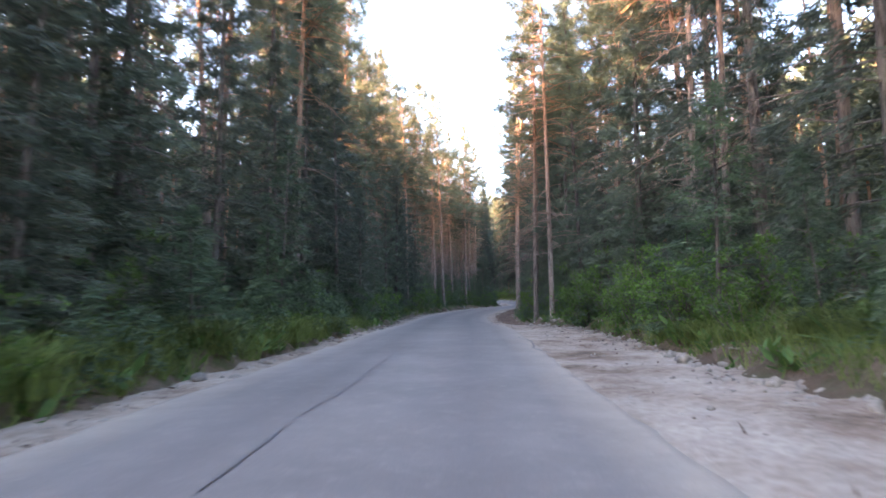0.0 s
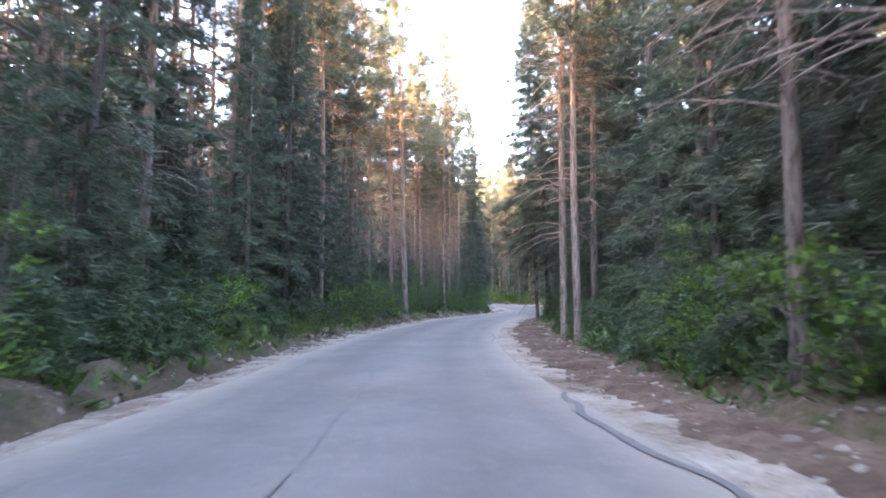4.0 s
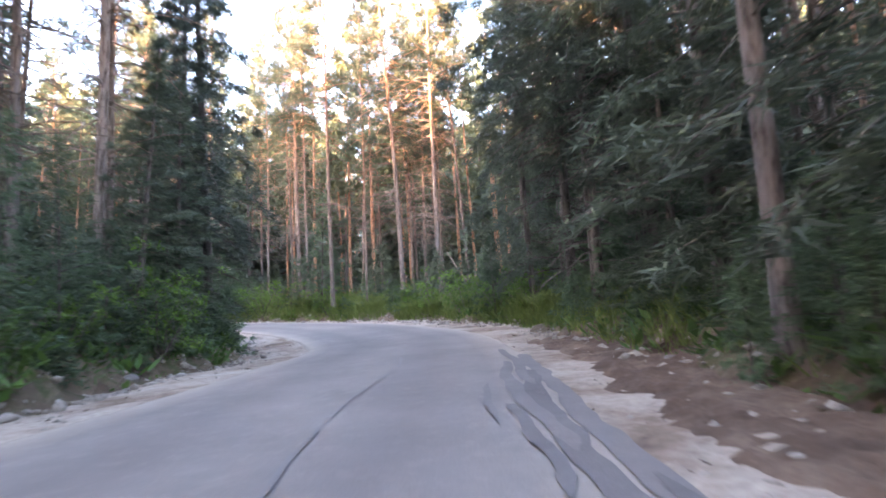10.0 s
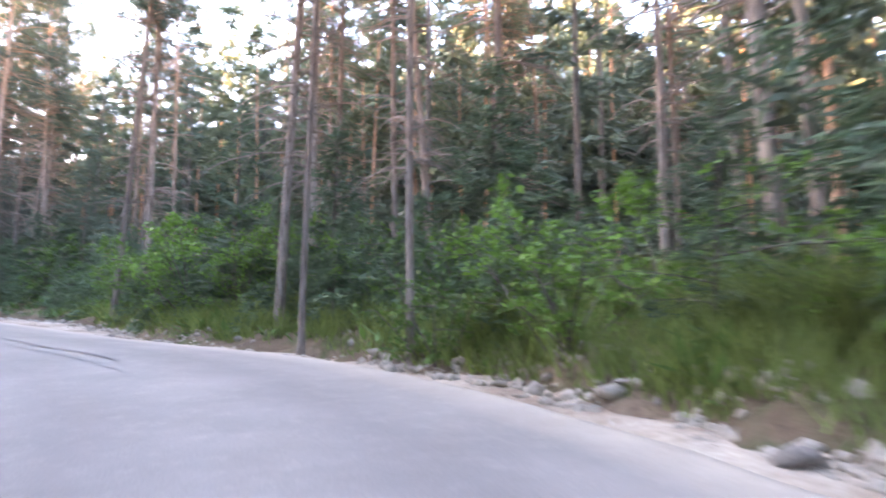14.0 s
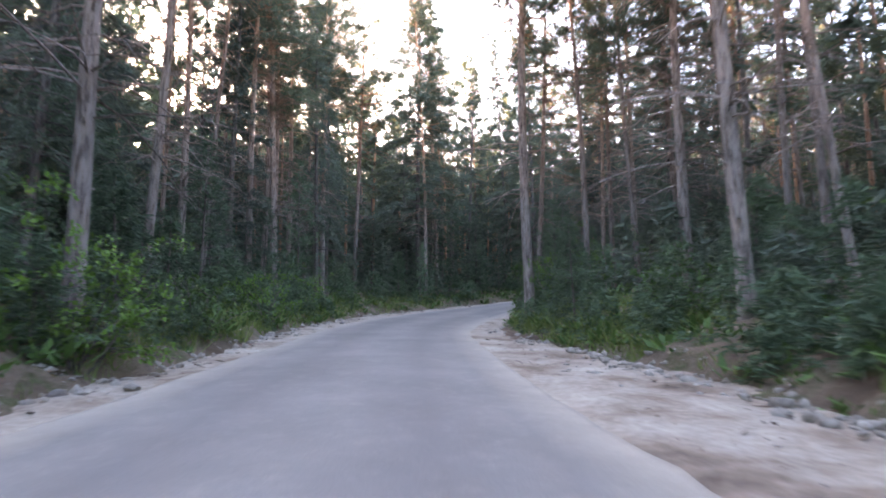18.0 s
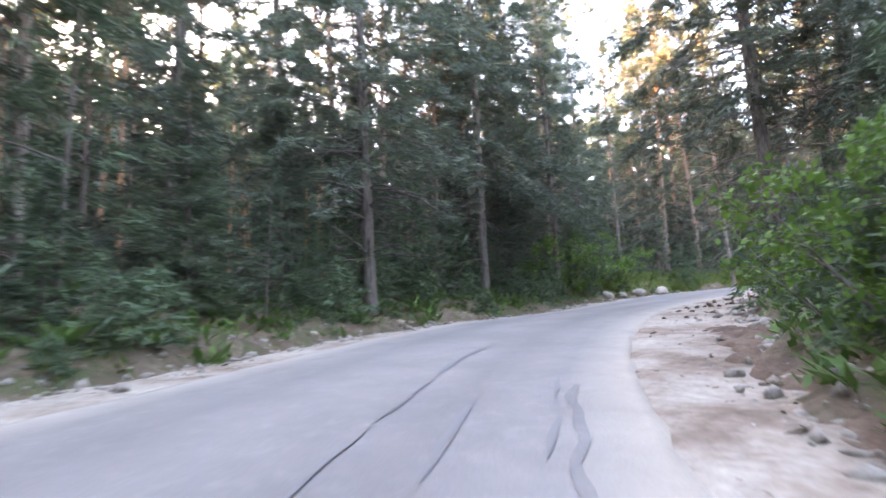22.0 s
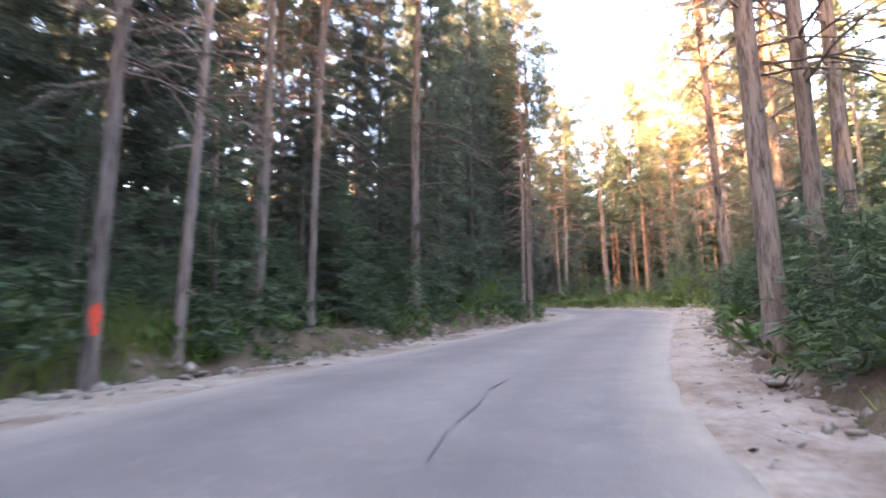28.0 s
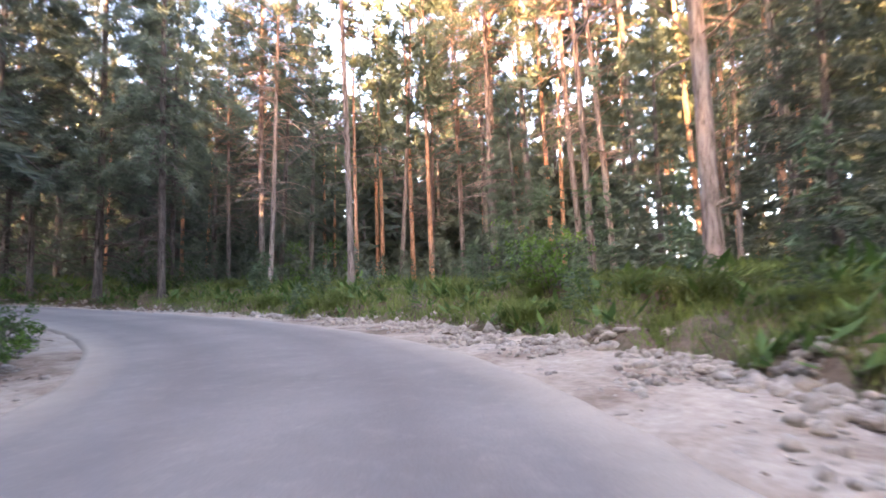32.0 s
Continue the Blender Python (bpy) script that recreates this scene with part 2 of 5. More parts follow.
def tube(points, radii, sides=6, cap=True):
    points, radii = np.asarray(points, float), np.asarray(radii, float)
    d = np.gradient(points, axis=0)
    d /= np.linalg.norm(d, axis=1)[:, None] + 1e-9
    ref = np.where(np.abs(d[:, 2:3]) > 0.9, np.array([[1.0, 0, 0]]), np.array([[0, 0, 1.0]]))
    a = np.cross(d, ref)
    a /= np.linalg.norm(a, axis=1)[:, None] + 1e-9
    b = np.cross(d, a)
    ang = np.arange(sides) * 2 * np.pi / sides
    ring = points[:, None] + radii[:, None, None] * (np.cos(ang)[None, :, None] * a[:, None] + np.sin(ang)[None, :, None] * b[:, None])
    v = ring.reshape(-1, 3)
    i, j = np.meshgrid(np.arange(len(points) - 1), np.arange(sides), indexing="ij")
    p, q = i * sides + j, i * sides + (j + 1) % sides
    f = np.concatenate([np.stack([p, q, q + sides], -1).reshape(-1, 3), np.stack([p, q + sides, p + sides], -1).reshape(-1, 3)])
    if cap:
        v = np.vstack([v, points[-1:]])
        top = (len(points) - 1) * sides
        f = np.vstack([f, [[top + k, top + (k + 1) % sides, len(v) - 1] for k in range(sides)]])
    return v, f


def needles(base, way, side):
    """Thin pointed sprays: from base along way, as wide at the foot as twice side."""
    v = np.stack([base - side, base + side, base + way], 1).reshape(-1, 3)
    return v, np.arange(len(v)).reshape(-1, 3)


def blades(base, way, side):
    """Diamond-shaped leaves: from base along way, half as wide as side either way."""
    n = len(base)
    v = np.stack([base, base + way * 0.45 + side, base + way, base + way * 0.45 - side], 1).reshape(-1, 3)
    k = np.arange(n)[:, None] * 4
    return v, np.concatenate([k + [[0, 1, 2]], k + [[0, 2, 3]]])


def unit(v):
    return v / (np.linalg.norm(v, axis=-1, keepdims=True) + 1e-9)


def part(name, me, parent, label="", at=None):
    ob = new(name, me)
    ob.parent = parent
    if at is not None:
        ob.matrix_basis = at
    return tagged(ob, label) if label else ob


def place(x, y, z, turn=0.0, sx=1.0, sz=1.0, lean=(0.0, 0.0)):
    return Matrix.Translation((x, y, z)) @ Euler((lean[0], lean[1], turn)).to_matrix().to_4x4() @ Matrix.Diagonal((sx, sx, sz, 1))


# ---- road line and terrain ----
# Road: centreline x, y, z, half width and the rise of its cross fall to the left, a point every 8 m.
ROAD_1 = [
    (-3.13, -39.86, -1.52, 2.75, 0.000),
    (-2.73, -31.87, -1.20, 2.75, 0.000),
    (-2.34, -23.88, -0.89, 2.74, 0.000),
    (-1.94, -15.89, -0.57, 2.73, 0.000),
    (-1.54, -7.90, -0.25, 2.72, 0.000),
    (-1.08, 0.09, 0.06, 2.72, -0.002),
    (-0.76, 8.08, 0.37, 2.71, -0.001),
    (-0.39, 16.07, 0.65, 2.78, -0.002),
    (-0.07, 24.07, 0.91, 2.89, 0.000),
    (0.16, 32.05, 1.08, 3.00, -0.001),
    (0.28, 40.05, 1.18, 3.07, 0.004),
    (0.51, 48.06, 1.46, 3.00, 0.011),
    (1.28, 56.01, 1.86, 2.89, 0.011),
    (2.49, 63.91, 2.19, 2.91, 0.015),
    (4.50, 71.62, 2.65, 2.89, 0.009),
    (7.13, 79.15, 3.05, 2.86, 0.000),
    (10.40, 86.45, 3.49, 2.61, -0.022),
]
ROAD_2 = [
    (12.74, 94.06, 3.89, 2.43, -0.058),
    (11.64, 101.75, 4.51, 2.39, -0.070),
    (6.00, 107.05, 5.05, 2.49, -0.063),
    (-1.65, 109.33, 5.55, 2.63, -0.014),
    (-9.42, 111.29, 6.02, 2.76, -0.013),
    (-17.27, 112.81, 6.43, 2.55, 0.003),
    (-25.13, 114.32, 6.96, 2.45, 0.013),
    (-32.85, 116.22, 7.52, 2.48, 0.033),
    (-39.84, 119.81, 8.22, 2.57, 0.046),
    (-45.14, 125.54, 9.09, 2.53, 0.031),
    (-49.36, 132.26, 9.96, 2.50, 0.038),
    (-52.04, 139.66, 10.70, 2.41, 0.026),
    (-53.47, 147.27, 11.51, 2.58, 0.067),
    (-51.27, 154.67, 12.18, 2.58, 0.062),
    (-46.33, 160.76, 12.81, 2.50, 0.034),
    (-40.16, 165.78, 13.50, 2.46, 0.008),
    (-33.70, 170.49, 14.29, 2.42, -0.005),
]
ROAD_3 = [
    (-27.75, 175.10, 14.87, 2.42, -0.028),
    (-23.98, 179.39, 15.43, 2.25, -0.045),
    (-21.71, 185.29, 16.02, 2.24, -0.045),
    (-21.61, 191.64, 16.60, 2.25, -0.045),
    (-23.41, 197.74, 17.17, 2.26, -0.045),
    (-26.95, 203.02, 17.74, 2.26, -0.043),
    (-31.88, 207.04, 18.30, 2.26, -0.020),
    (-37.33, 210.39, 18.88, 2.27, 0.000),
]
ROAD_POINTS = ROAD_1 + ROAD_2 + ROAD_3


def spline(points, step=1.0):
    p = np.array(points, float)
    out = []
    for i in range(len(p) - 1):
        a, b, c, d = p[max(i - 1, 0)], p[i], p[i + 1], p[min(i + 2, len(p) - 1)]
        n = max(2, int(round(np.hypot(*(c - b)[:2]) / step)))
        for k in range(n):
            u = k / n
            out.append(b + 0.5 * u * ((c - a) + u * (2 * a - 5 * b + 4 * c - d + u * (3 * (b - c) + d - a))))
    out.append(p[-1])
    return np.array(out)


LINE = spline(ROAD_POINTS)
WAY = unit(np.gradient(LINE[:, :2], axis=0))
LEFT = np.stack([-WAY[:, 1], WAY[:, 0]], 1)
STATION = np.concatenate([[0], np.cumsum(np.linalg.norm(np.diff(LINE[:, :2], axis=0), axis=1))]) - 40.0
# Shoulders: station along the road, width of the left one, of the right one.
SHOULDERS = np.array([(-40, 0.95, 2.85), (10, 0.95, 2.85), (26, 0.76, 2.85), (38, 0.66, 1.71), (48, 1.14, 2.47), (60, 1.23, 2.5), (70, 1.15, 1.9), (80, 1.35, 2.1), (90, 2.16, 1.67), (100, 1.80, 1.80), (108, 0.98, 0.7), (118, 0.98, 0.5), (128, 1.16, 2.73), (138, 1.11, 2.73), (148, 1.19, 1.70), (158, 1.66, 0.99), (165, 1.44, 1.20), (172, 1.28, 2.24), (180, 1.20, 2.24), (190, 1.20, 2.00), (200, 1.44, 2.08), (207, 1.52, 1.52), (215, 1.44, 1.04), (225, 1.36, 1.28), (235, 1.36, 2.08), (262, 1.20, 1.60)])


# Plan offsets beside the road shrink with its width: station, factor.
SQUEEZE = np.array([(-60, 0.95), (60, 0.95), (76, 0.85), (100, 0.82), (125, 0.82), (140, 0.86), (155, 0.84), (165, 0.8), (300, 0.8)])


def squeeze(s):
    return np.interp(s, SQUEEZE[:, 0], SQUEEZE[:, 1])


def at_station(s, o):
    """The place o plan metres left of the road's centre at station s."""
    o = o * squeeze(s)
    return (float(np.interp(s, STATION, LINE[:, 0]) + np.interp(s, STATION, LEFT[:, 0]) * o),
            float(np.interp(s, STATION, LINE[:, 1]) + np.interp(s, STATION, LEFT[:, 1]) * o))


def hills(x, y, scale, octaves=3, seed=0.0):
    """Cheap smooth noise from sums of sines, about -1 to 1."""
    z = np.zeros_like(x)
    amp, f, tot = 1.0, 1.0 / scale, 0.0
    for k in range(octaves):
        a = seed + 1.7 * k
        z += amp * (np.sin(f * (x * math.cos(a) + y * math.sin(a)) * 6.28 + 3.1 * a) * np.cos(f * (-x * math.sin(a + 0.6) + y * math.cos(a + 0.6)) * 6.28 + a)
                    + 0.5 * np.sin(f * 1.63 * (x * math.sin(a) - y * math.cos(a)) * 6.28 + 5 * a))
        tot += amp * 1.2
        amp *= 0.5
        f *= 2.1
    return z / tot


def along(x, y):
    """For arrays of places: distance left of the road's centre, station, road level there, half width, cross fall."""
    x, y = np.atleast_1d(np.asarray(x, float)), np.atleast_1d(np.asarray(y, float))
    lat, st, lev, half = (np.zeros(len(x)) for _ in range(4))
    for k in range(0, len(x), 4000):
        dx = x[k:k + 4000, None] - LINE[None, :, 0]
        dy = y[k:k + 4000, None] - LINE[None, :, 1]
        d2 = dx * dx + dy * dy + 0.05
        i = np.argmin(d2, 1)
        w = d2 ** -2.5
        w /= w.sum(1)[:, None]
        r = np.arange(len(i))
        side = dx[r, i] * LEFT[i, 0] + dy[r, i] * LEFT[i, 1]
        ahead = dx[r, i] * WAY[i, 0] + dy[r, i] * WAY[i, 1]
        lat[k:k + 4000] = np.sqrt(d2[r, i]) * np.where(side < 0, -1, 1)
        st[k:k + 4000] = STATION[i] + np.clip(ahead, -1, 1)
        lev[k:k + 4000] = (w * LINE[None, :, 2]).sum(1) + np.clip(side, -5, 5) * LINE[i, 4]
        half[k:k + 4000] = LINE[i, 3]
    return lat, st, lev, half


def smoothstep(a, b, v):
    u = np.clip((v - a) / (b - a), 0, 1)
    return u * u * (3 - 2 * u)


# Height of the cut bank at the shoulder's outer edge: station, left, right.
BANKS = np.array([(-40, 0.1, 0.1), (30, 0.1, 0.1), (46, 0.3, 0.1), (80, 0.3, 0.05), (92, 0.15, 0.15), (104, 0.05, 0.15), (126, 0.1, 0.15), (140, 0.1, 0.1), (200, 0.12, 0.1), (215, 0.25, 0.1), (262, 0.12, 0.1)])


def terrain(x, y):
    x, y = np.atleast_1d(np.asarray(x, float)), np.atleast_1d(np.asarray(y, float))
    lat, st, lev, half = along(x, y)
    out = np.abs(lat) - half
    wide = np.where(lat > 0, np.interp(st, SHOULDERS[:, 0], SHOULDERS[:, 1]), np.interp(st, SHOULDERS[:, 0], SHOULDERS[:, 2]))
    wide = wide + 0.45 * hills(x, y, 3.1, 3, 0.4)
    verge = smoothstep(-0.6, 0.7, out - wide)
    z = lev - 0.3 + 0.3 * verge + 0.12 * verge * (1 + hills(x, y, 2.3, 3, 2.0))
    bank = np.where(lat > 0, np.interp(st, BANKS[:, 0], BANKS[:, 1]), np.interp(st, BANKS[:, 0], BANKS[:, 2]))
    z += bank * smoothstep(-0.1, 0.45, out - wide) * (1 - smoothstep(1.2, 5.0, out - wide)) * (1 + 0.6 * hills(x, y, 4.0, 3, 0.1))
    z += smoothstep(0.2, 3.0, out - wide) * (0.25 + 0.35 * (1 + hills(x, y, 17.0, 2, 1.1)))
    z += np.clip(out - wide - 1.0, 0, 70) * 0.07
    z += smoothstep(60, 400, np.abs(lat)) * 14 * hills(x, y, 400.0, 2, 0.3)
    return z


def at_edge(s, side, past):
    """A place past metres beyond the shoulder at station s; side 1 is left."""
    o = side * (np.interp(s, STATION, LINE[:, 3]) + np.interp(s, SHOULDERS[:, 0], SHOULDERS[:, 1 if side > 0 else 2]) + past)
    return (float(np.interp(s, STATION, LINE[:, 0]) + np.interp(s, STATION, LEFT[:, 0]) * o),
            float(np.interp(s, STATION, LINE[:, 1]) + np.interp(s, STATION, LEFT[:, 1]) * o))


def past_edge(x, y):
    """Metres past the shoulder's outer edge."""
    lat, st, _, half = along([x], [y])
    return float(abs(lat[0]) - half[0] - np.interp(st[0], SHOULDERS[:, 0], SHOULDERS[:, 1 if lat[0] > 0 else 2]))


def ground_z(x, y):
    return float(terrain([x], [y])[0])


# ---- ground, one sheet to the horizon ----
def grid_lines(lo, hi, step):
    core = np.arange(lo, hi + step, step)
    far = np.cumsum(step * 1.35 ** np.arange(1, 23))
    return np.concatenate([lo - far[::-1], core, core[-1] + far])


gx, gy = grid_lines(-85, 40, 0.9), grid_lines(-30, 215, 0.9)
GX, GY = np.meshgrid(gx, gy, indexing="ij")
gz = terrain(GX.ravel(), GY.ravel())
ii, jj = np.meshgrid(np.arange(len(gx) - 1), np.arange(len(gy) - 1), indexing="ij")
a = (ii * len(gy) + jj).ravel()
b = a + len(gy)
ground = new("ground", tri_mesh("ground", np.stack([GX.ravel(), GY.ravel(), gz], 1),
                                np.concatenate([np.stack([a, b, b + 1], 1), np.stack([a, b + 1, a + 1], 1)]), FLOOR, True))
tagged(ground, "brown and mossy forest floor rising beside the road", "ground", kind="structure")


def strip(name, offsets, heights, mat, s0=-40, s1=999, rough=0.0, fine=0.5):
    """A ribbon along the road; offsets(station) gives its lateral lines, left to right, heights(station) their rise over the road."""
    s = np.arange(max(s0, STATION[0]), min(s1, STATION[-1]), fine)
    cx, cy, cz, hw, bk = (np.interp(s, STATION, LINE[:, k]) for k in range(5))
    lx, ly = np.interp(s, STATION, LEFT[:, 0]), np.interp(s, STATION, LEFT[:, 1])
    o, h = offsets(s, hw), heights(s, hw)
    x = cx[:, None] + lx[:, None] * o
    y = cy[:, None] + ly[:, None] * o
    z = cz[:, None] + bk[:, None] * np.clip(o, -5, 5) + h
    if rough:
        z = z + rough * hills(x, y, 0.9, 3, 0.7) * np.linspace(0.3, 1, o.shape[1])[None, :]
    n = o.shape[1]
    i, j = np.meshgrid(np.arange(len(s) - 1), np.arange(n - 1), indexing="ij")
    p = (i * n + j).ravel()
    f = np.concatenate([np.stack([p, p + 1, p + n + 1], 1), np.stack([p, p + n + 1, p + n], 1)])
    return new(name, tri_mesh(name, np.stack([x, y, z], -1).reshape(-1, 3), f, mat, True))


ROAD_U = np.array([1, 0.985, 0.95, 0.9, 0.8, 0.6, 0.4, 0.2, 0, -0.2, -0.4, -0.6, -0.8, -0.9, -0.95, -0.985, -1])


def road_offsets(s, hw):
    u = ROAD_U[None, :]
    ragged = 0.07 * hills(s, s * 0.37, 2.2, 4, 0.2)
    ragged_r = 0.07 * hills(s, s * 0.61, 1.9, 4, 1.2)
    return u * hw[:, None] + np.clip(u, 0, 1) ** 6 * ragged[:, None] - np.clip(-u, 0, 1) ** 6 * ragged_r[:, None]


def road_heights(s, hw):
    u = ROAD_U[None, :]
    return 0.05 * (1 - u * u) - 0.06 * (np.abs(u) > 0.995) + 0 * s[:, None]


road = strip("road", road_offsets, road_heights, ASPHALT)
across = road.data.attributes.new("across", 'FLOAT', 'POINT')
across.data.foreach_set("value", np.tile(np.abs(ROAD_U), len(road.data.vertices) // len(ROAD_U)).astype(np.float32))
tagged(road, "narrow worn grey asphalt forest road with cracks", "road", kind="structure")


def shoulder_strip(name, sign, col, mat, label):
    u = np.linspace(0, 1, 11)[None, :]

    def offs(s, hw):
        w = np.interp(s, SHOULDERS[:, 0], SHOULDERS[:, col]) + 1.4
        o = sign * (hw[:, None] - 0.25 + u * w[:, None])
        return o if sign < 0 else o[:, ::-1]

    def high(s, hw):
        h = np.where(u < 0.04, -0.06, -0.03 - 0.05 * u) + 0.05 * hills(s[:, None] + 0 * u, 3 * u + 0 * s[:, None], 2.6, 3, 0.9) * np.clip(u * 4, 0, 1)
        return h if sign < 0 else h[:, ::-1]

    return tagged(strip(name, offs, high, mat, rough=0.03), label, "shoulder", kind="structure")


shoulder_strip("shoulder_left", 1, 1, VERGE, "gravelly sand shoulder along the asphalt edge")
shoulder_strip("shoulder_right", -1, 2, VERGE, "wide pale sand shoulder along the asphalt edge")


def soil_strip(name, sign, col, s0, s1, inner):
    """Bare brown soil washed over the outer part of a shoulder."""
    u = np.linspace(0, 1, 25)[None, :]

    def offs(s, hw):
        w = np.interp(s, SHOULDERS[:, 0], SHOULDERS[:, col]) + 1.3
        o = sign * (hw[:, None] + inner + 0.25 * hills(s, s * 0.7, 2.4, 3, 0.3)[:, None] + u * (w[:, None] - inner))
        return o if sign < 0 else o[:, ::-1]

    def high(s, hw):
        ends = smoothstep(0, 5, s - s0) * smoothstep(0, 5, s1 - s)
        lump = hills(s[:, None] + 0 * u, 4 * u + 0 * s[:, None], 0.7, 4, 0.4)
        h = -0.17 + 0.16 * smoothstep(0, 0.2, u) * ends[:, None] + 0.075 * lump * ends[:, None] + 0.03 * u
        return h if sign < 0 else h[:, ::-1]

    tagged(strip(name, offs, high, EARTH, s0, s1, 0.04, 0.16), "bare reddish brown soil and roots beside the shoulder", "soil", kind="structure")


soil_strip("soil_right", -1, 2, 29, 94, 0.25)
soil_strip("soil_bend", -1, 2, 144, 176, 0.9)
soil_strip("soil_last", -1, 2, 205, 222, 0.9)


def bank_strip(name, sign, col):
    """The soil edge between shoulder and forest floor."""
    s = np.arange(-38, STATION[-1] - 1, 0.4)
    e = np.linspace(-0.9, 2.4, 14)
    w = np.interp(s, SHOULDERS[:, 0], SHOULDERS[:, col])
    hw = np.interp(s, STATION, LINE[:, 3])
    o = sign * (hw[:, None] + w[:, None] + e[None, :])
    x = np.interp(s, STATION, LINE[:, 0])[:, None] + np.interp(s, STATION, LEFT[:, 0])[:, None] * o
    y = np.interp(s, STATION, LINE[:, 1])[:, None] + np.interp(s, STATION, LEFT[:, 1])[:, None] * o
    z = terrain(x.ravel(), y.ravel()).reshape(x.shape) + 0.05 + 0.05 * hills(x, y, 0.8, 3, 0.5) - 0.12 * (e[None, :] > 2.2)
    n = len(e)
    i, j = np.meshgrid(np.arange(len(s) - 1), np.arange(n - 1), indexing="ij")
    p = (i * n + j).ravel()
    f = np.concatenate([np.stack([p, p + n, p + n + 1], 1), np.stack([p, p + n + 1, p + 1], 1)])
    if sign < 0:
        f = f[:, ::-1]
    tagged(new(name, tri_mesh(name, np.stack([x, y, z], -1).reshape(-1, 3), f[:, ::-1], BANK, True)), "bare brown soil bank with moss at the forest edge", "bank", kind="structure")


bank_strip("bank_left", 1, 1)
bank_strip("bank_right", -1, 2)

# ---- trees ----
# Trees that stand out beside the road: x, y, width of the trunk.
PINES_1 = [
    (5.7, 31.8, 0.33), (5.5, 36.1, 0.34), (5.9, 38.8, 0.3), (6.5, 52, 0.34), (9.6, 30.2, 0.32), (9.6, 22, 0.38), (9.8, 28.3, 0.4),
    (9.1, 13.2, 0.36), (10.4, 19.4, 0.32), (-5.8, 45.9, 0.34), (-3.6, 58.6, 0.36), (-7.9, 44.3, 0.42), (-7.3, 45.2, 0.36), (6.74, 55.0, 0.38),
    (8.16, 55.6, 0.32), (3, 81.4, 0.42), (0, 72.5, 0.46), (-4.3, 88.5, 0.4), (-5, 89.3, 0.34), (-4.2, 66.4, 0.42), (-3, 66.9, 0.42),
    (-6.2, 72.2, 0.36), (-4.4, 73, 0.3), (-2.9, 77.3, 0.4), (1.2, 81.3, 0.4), (3.7, 86.6, 0.34), (0.5, 88.2, 0.36), (0.3, 93.7, 0.42),
]
PINES_2 = [
    (13.4, 80.4, 0.34), (16.5, 82.3, 0.2), (16.9, 81.9, 0.2), (18.1, 82.8, 0.2), (15.9, 75.2, 0.34), (17.6, 85.2, 0.24), (19.1, 83.4, 0.3),
    (17.3, 89.1, 0.16), (20.1, 103.7, 0.2), (18.6, 104, 0.3), (17.1, 105.6, 0.33), (13.5, 106.2, 0.28), (12.4, 109.8, 0.28), (12.8, 109.6, 0.2),
    (12.1, 110.4, 0.16), (20, 110, 0.27), (21.8, 112.3, 0.27), (19.6, 111.4, 0.24), (21.2, 110.2, 0.2), (15, 105.2, 0.1), (4, 111.7, 0.24),
    (5.4, 110.5, 0.12), (7.8, 109.7, 0.15), (7.7, 114.4, 0.25), (11, 113.9, 0.2), (-4.7, 116.2, 0.24), (-4.7, 115.1, 0.22),
]
PINES_3 = [
    (-20.2, 120.5, 0.38), (-22.2, 108.6, 0.44), (-37.9, 111.2, 0.4), (-35.6, 110.3, 0.33), (-36.4, 122.8, 0.32), (-31.2, 120.5, 0.46),
    (-30.6, 122.5, 0.28), (-34.3, 125.6, 0.28), (-26.4, 123.7, 0.42), (-26.9, 125.8, 0.36), (-33.8, 126.4, 0.26), (-32, 127.3, 0.34), (-21.7, 124, 0.26),
    (-23, 124.2, 0.24), (-20.7, 123.6, 0.24), (-47.1, 113.6, 0.38), (-44.1, 113.4, 0.36), (-43.2, 111.6, 0.36), (-46.4, 112.4, 0.32), (-38.7, 110.6, 0.34),
    (-47.6, 109.1, 0.3), (-51.6, 108.6, 0.3), (-49, 120.2, 0.3), 
]
PINES_4 = [
    (-46.1, 142.1, 0.32), (-44.7, 140.4, 0.3), (-43.3, 138.4, 0.3), (-47, 145.6, 0.38), (-45.8, 152, 0.3), (-55.9, 154.6, 0.27), (-58.8, 156.6, 0.28),
    (-62, 155.9, 0.26), (-51.8, 165.8, 0.26), (-60.5, 150.8, 0.25), (-55.8, 161.1, 0.42), (-54.4, 166.5, 0.34), (-53.2, 167.5, 0.34), (-53.6, 173.8, 0.3),
    (-47.4, 165.4, 0.2), (-45.5, 168.4, 0.24), (-44.1, 171.2, 0.22), (-44.4, 168.4, 0.2), (-43.2, 172.1, 0.24), (-45.3, 169.8, 0.26), (-39.5, 172.6, 0.38),
    (-39.8, 161.1, 0.42), (-39, 160.8, 0.36), (-37.4, 161, 0.36), (-25.7, 168.3, 0.34), (-30.6, 178.2, 0.24), (-30, 178.4, 0.24), (-29.3, 179.2, 0.24),
]
PINES_5 = [
    (-13.4, 194.2, 0.3), (-12.2, 196.1, 0.3), (-14.3, 192.5, 0.24), (-14.8, 187.5, 0.28), (-7, 186.8, 0.34), (-1.6, 194.5, 0.3), (-3.4, 191, 0.28),
    (-5.9, 189.3, 0.2), (-8.2, 182.3, 0.3), (-10, 181.2, 0.32), (-9.6, 180.6, 0.26), (-18.5, 175.5, 0.36), (-11.8, 176.4, 0.18), (-22.6, 170.6, 0.34),
    (-40, 176, 0.26),
]
PINES = PINES_1 + PINES_2 + PINES_3 + PINES_4 + PINES_5
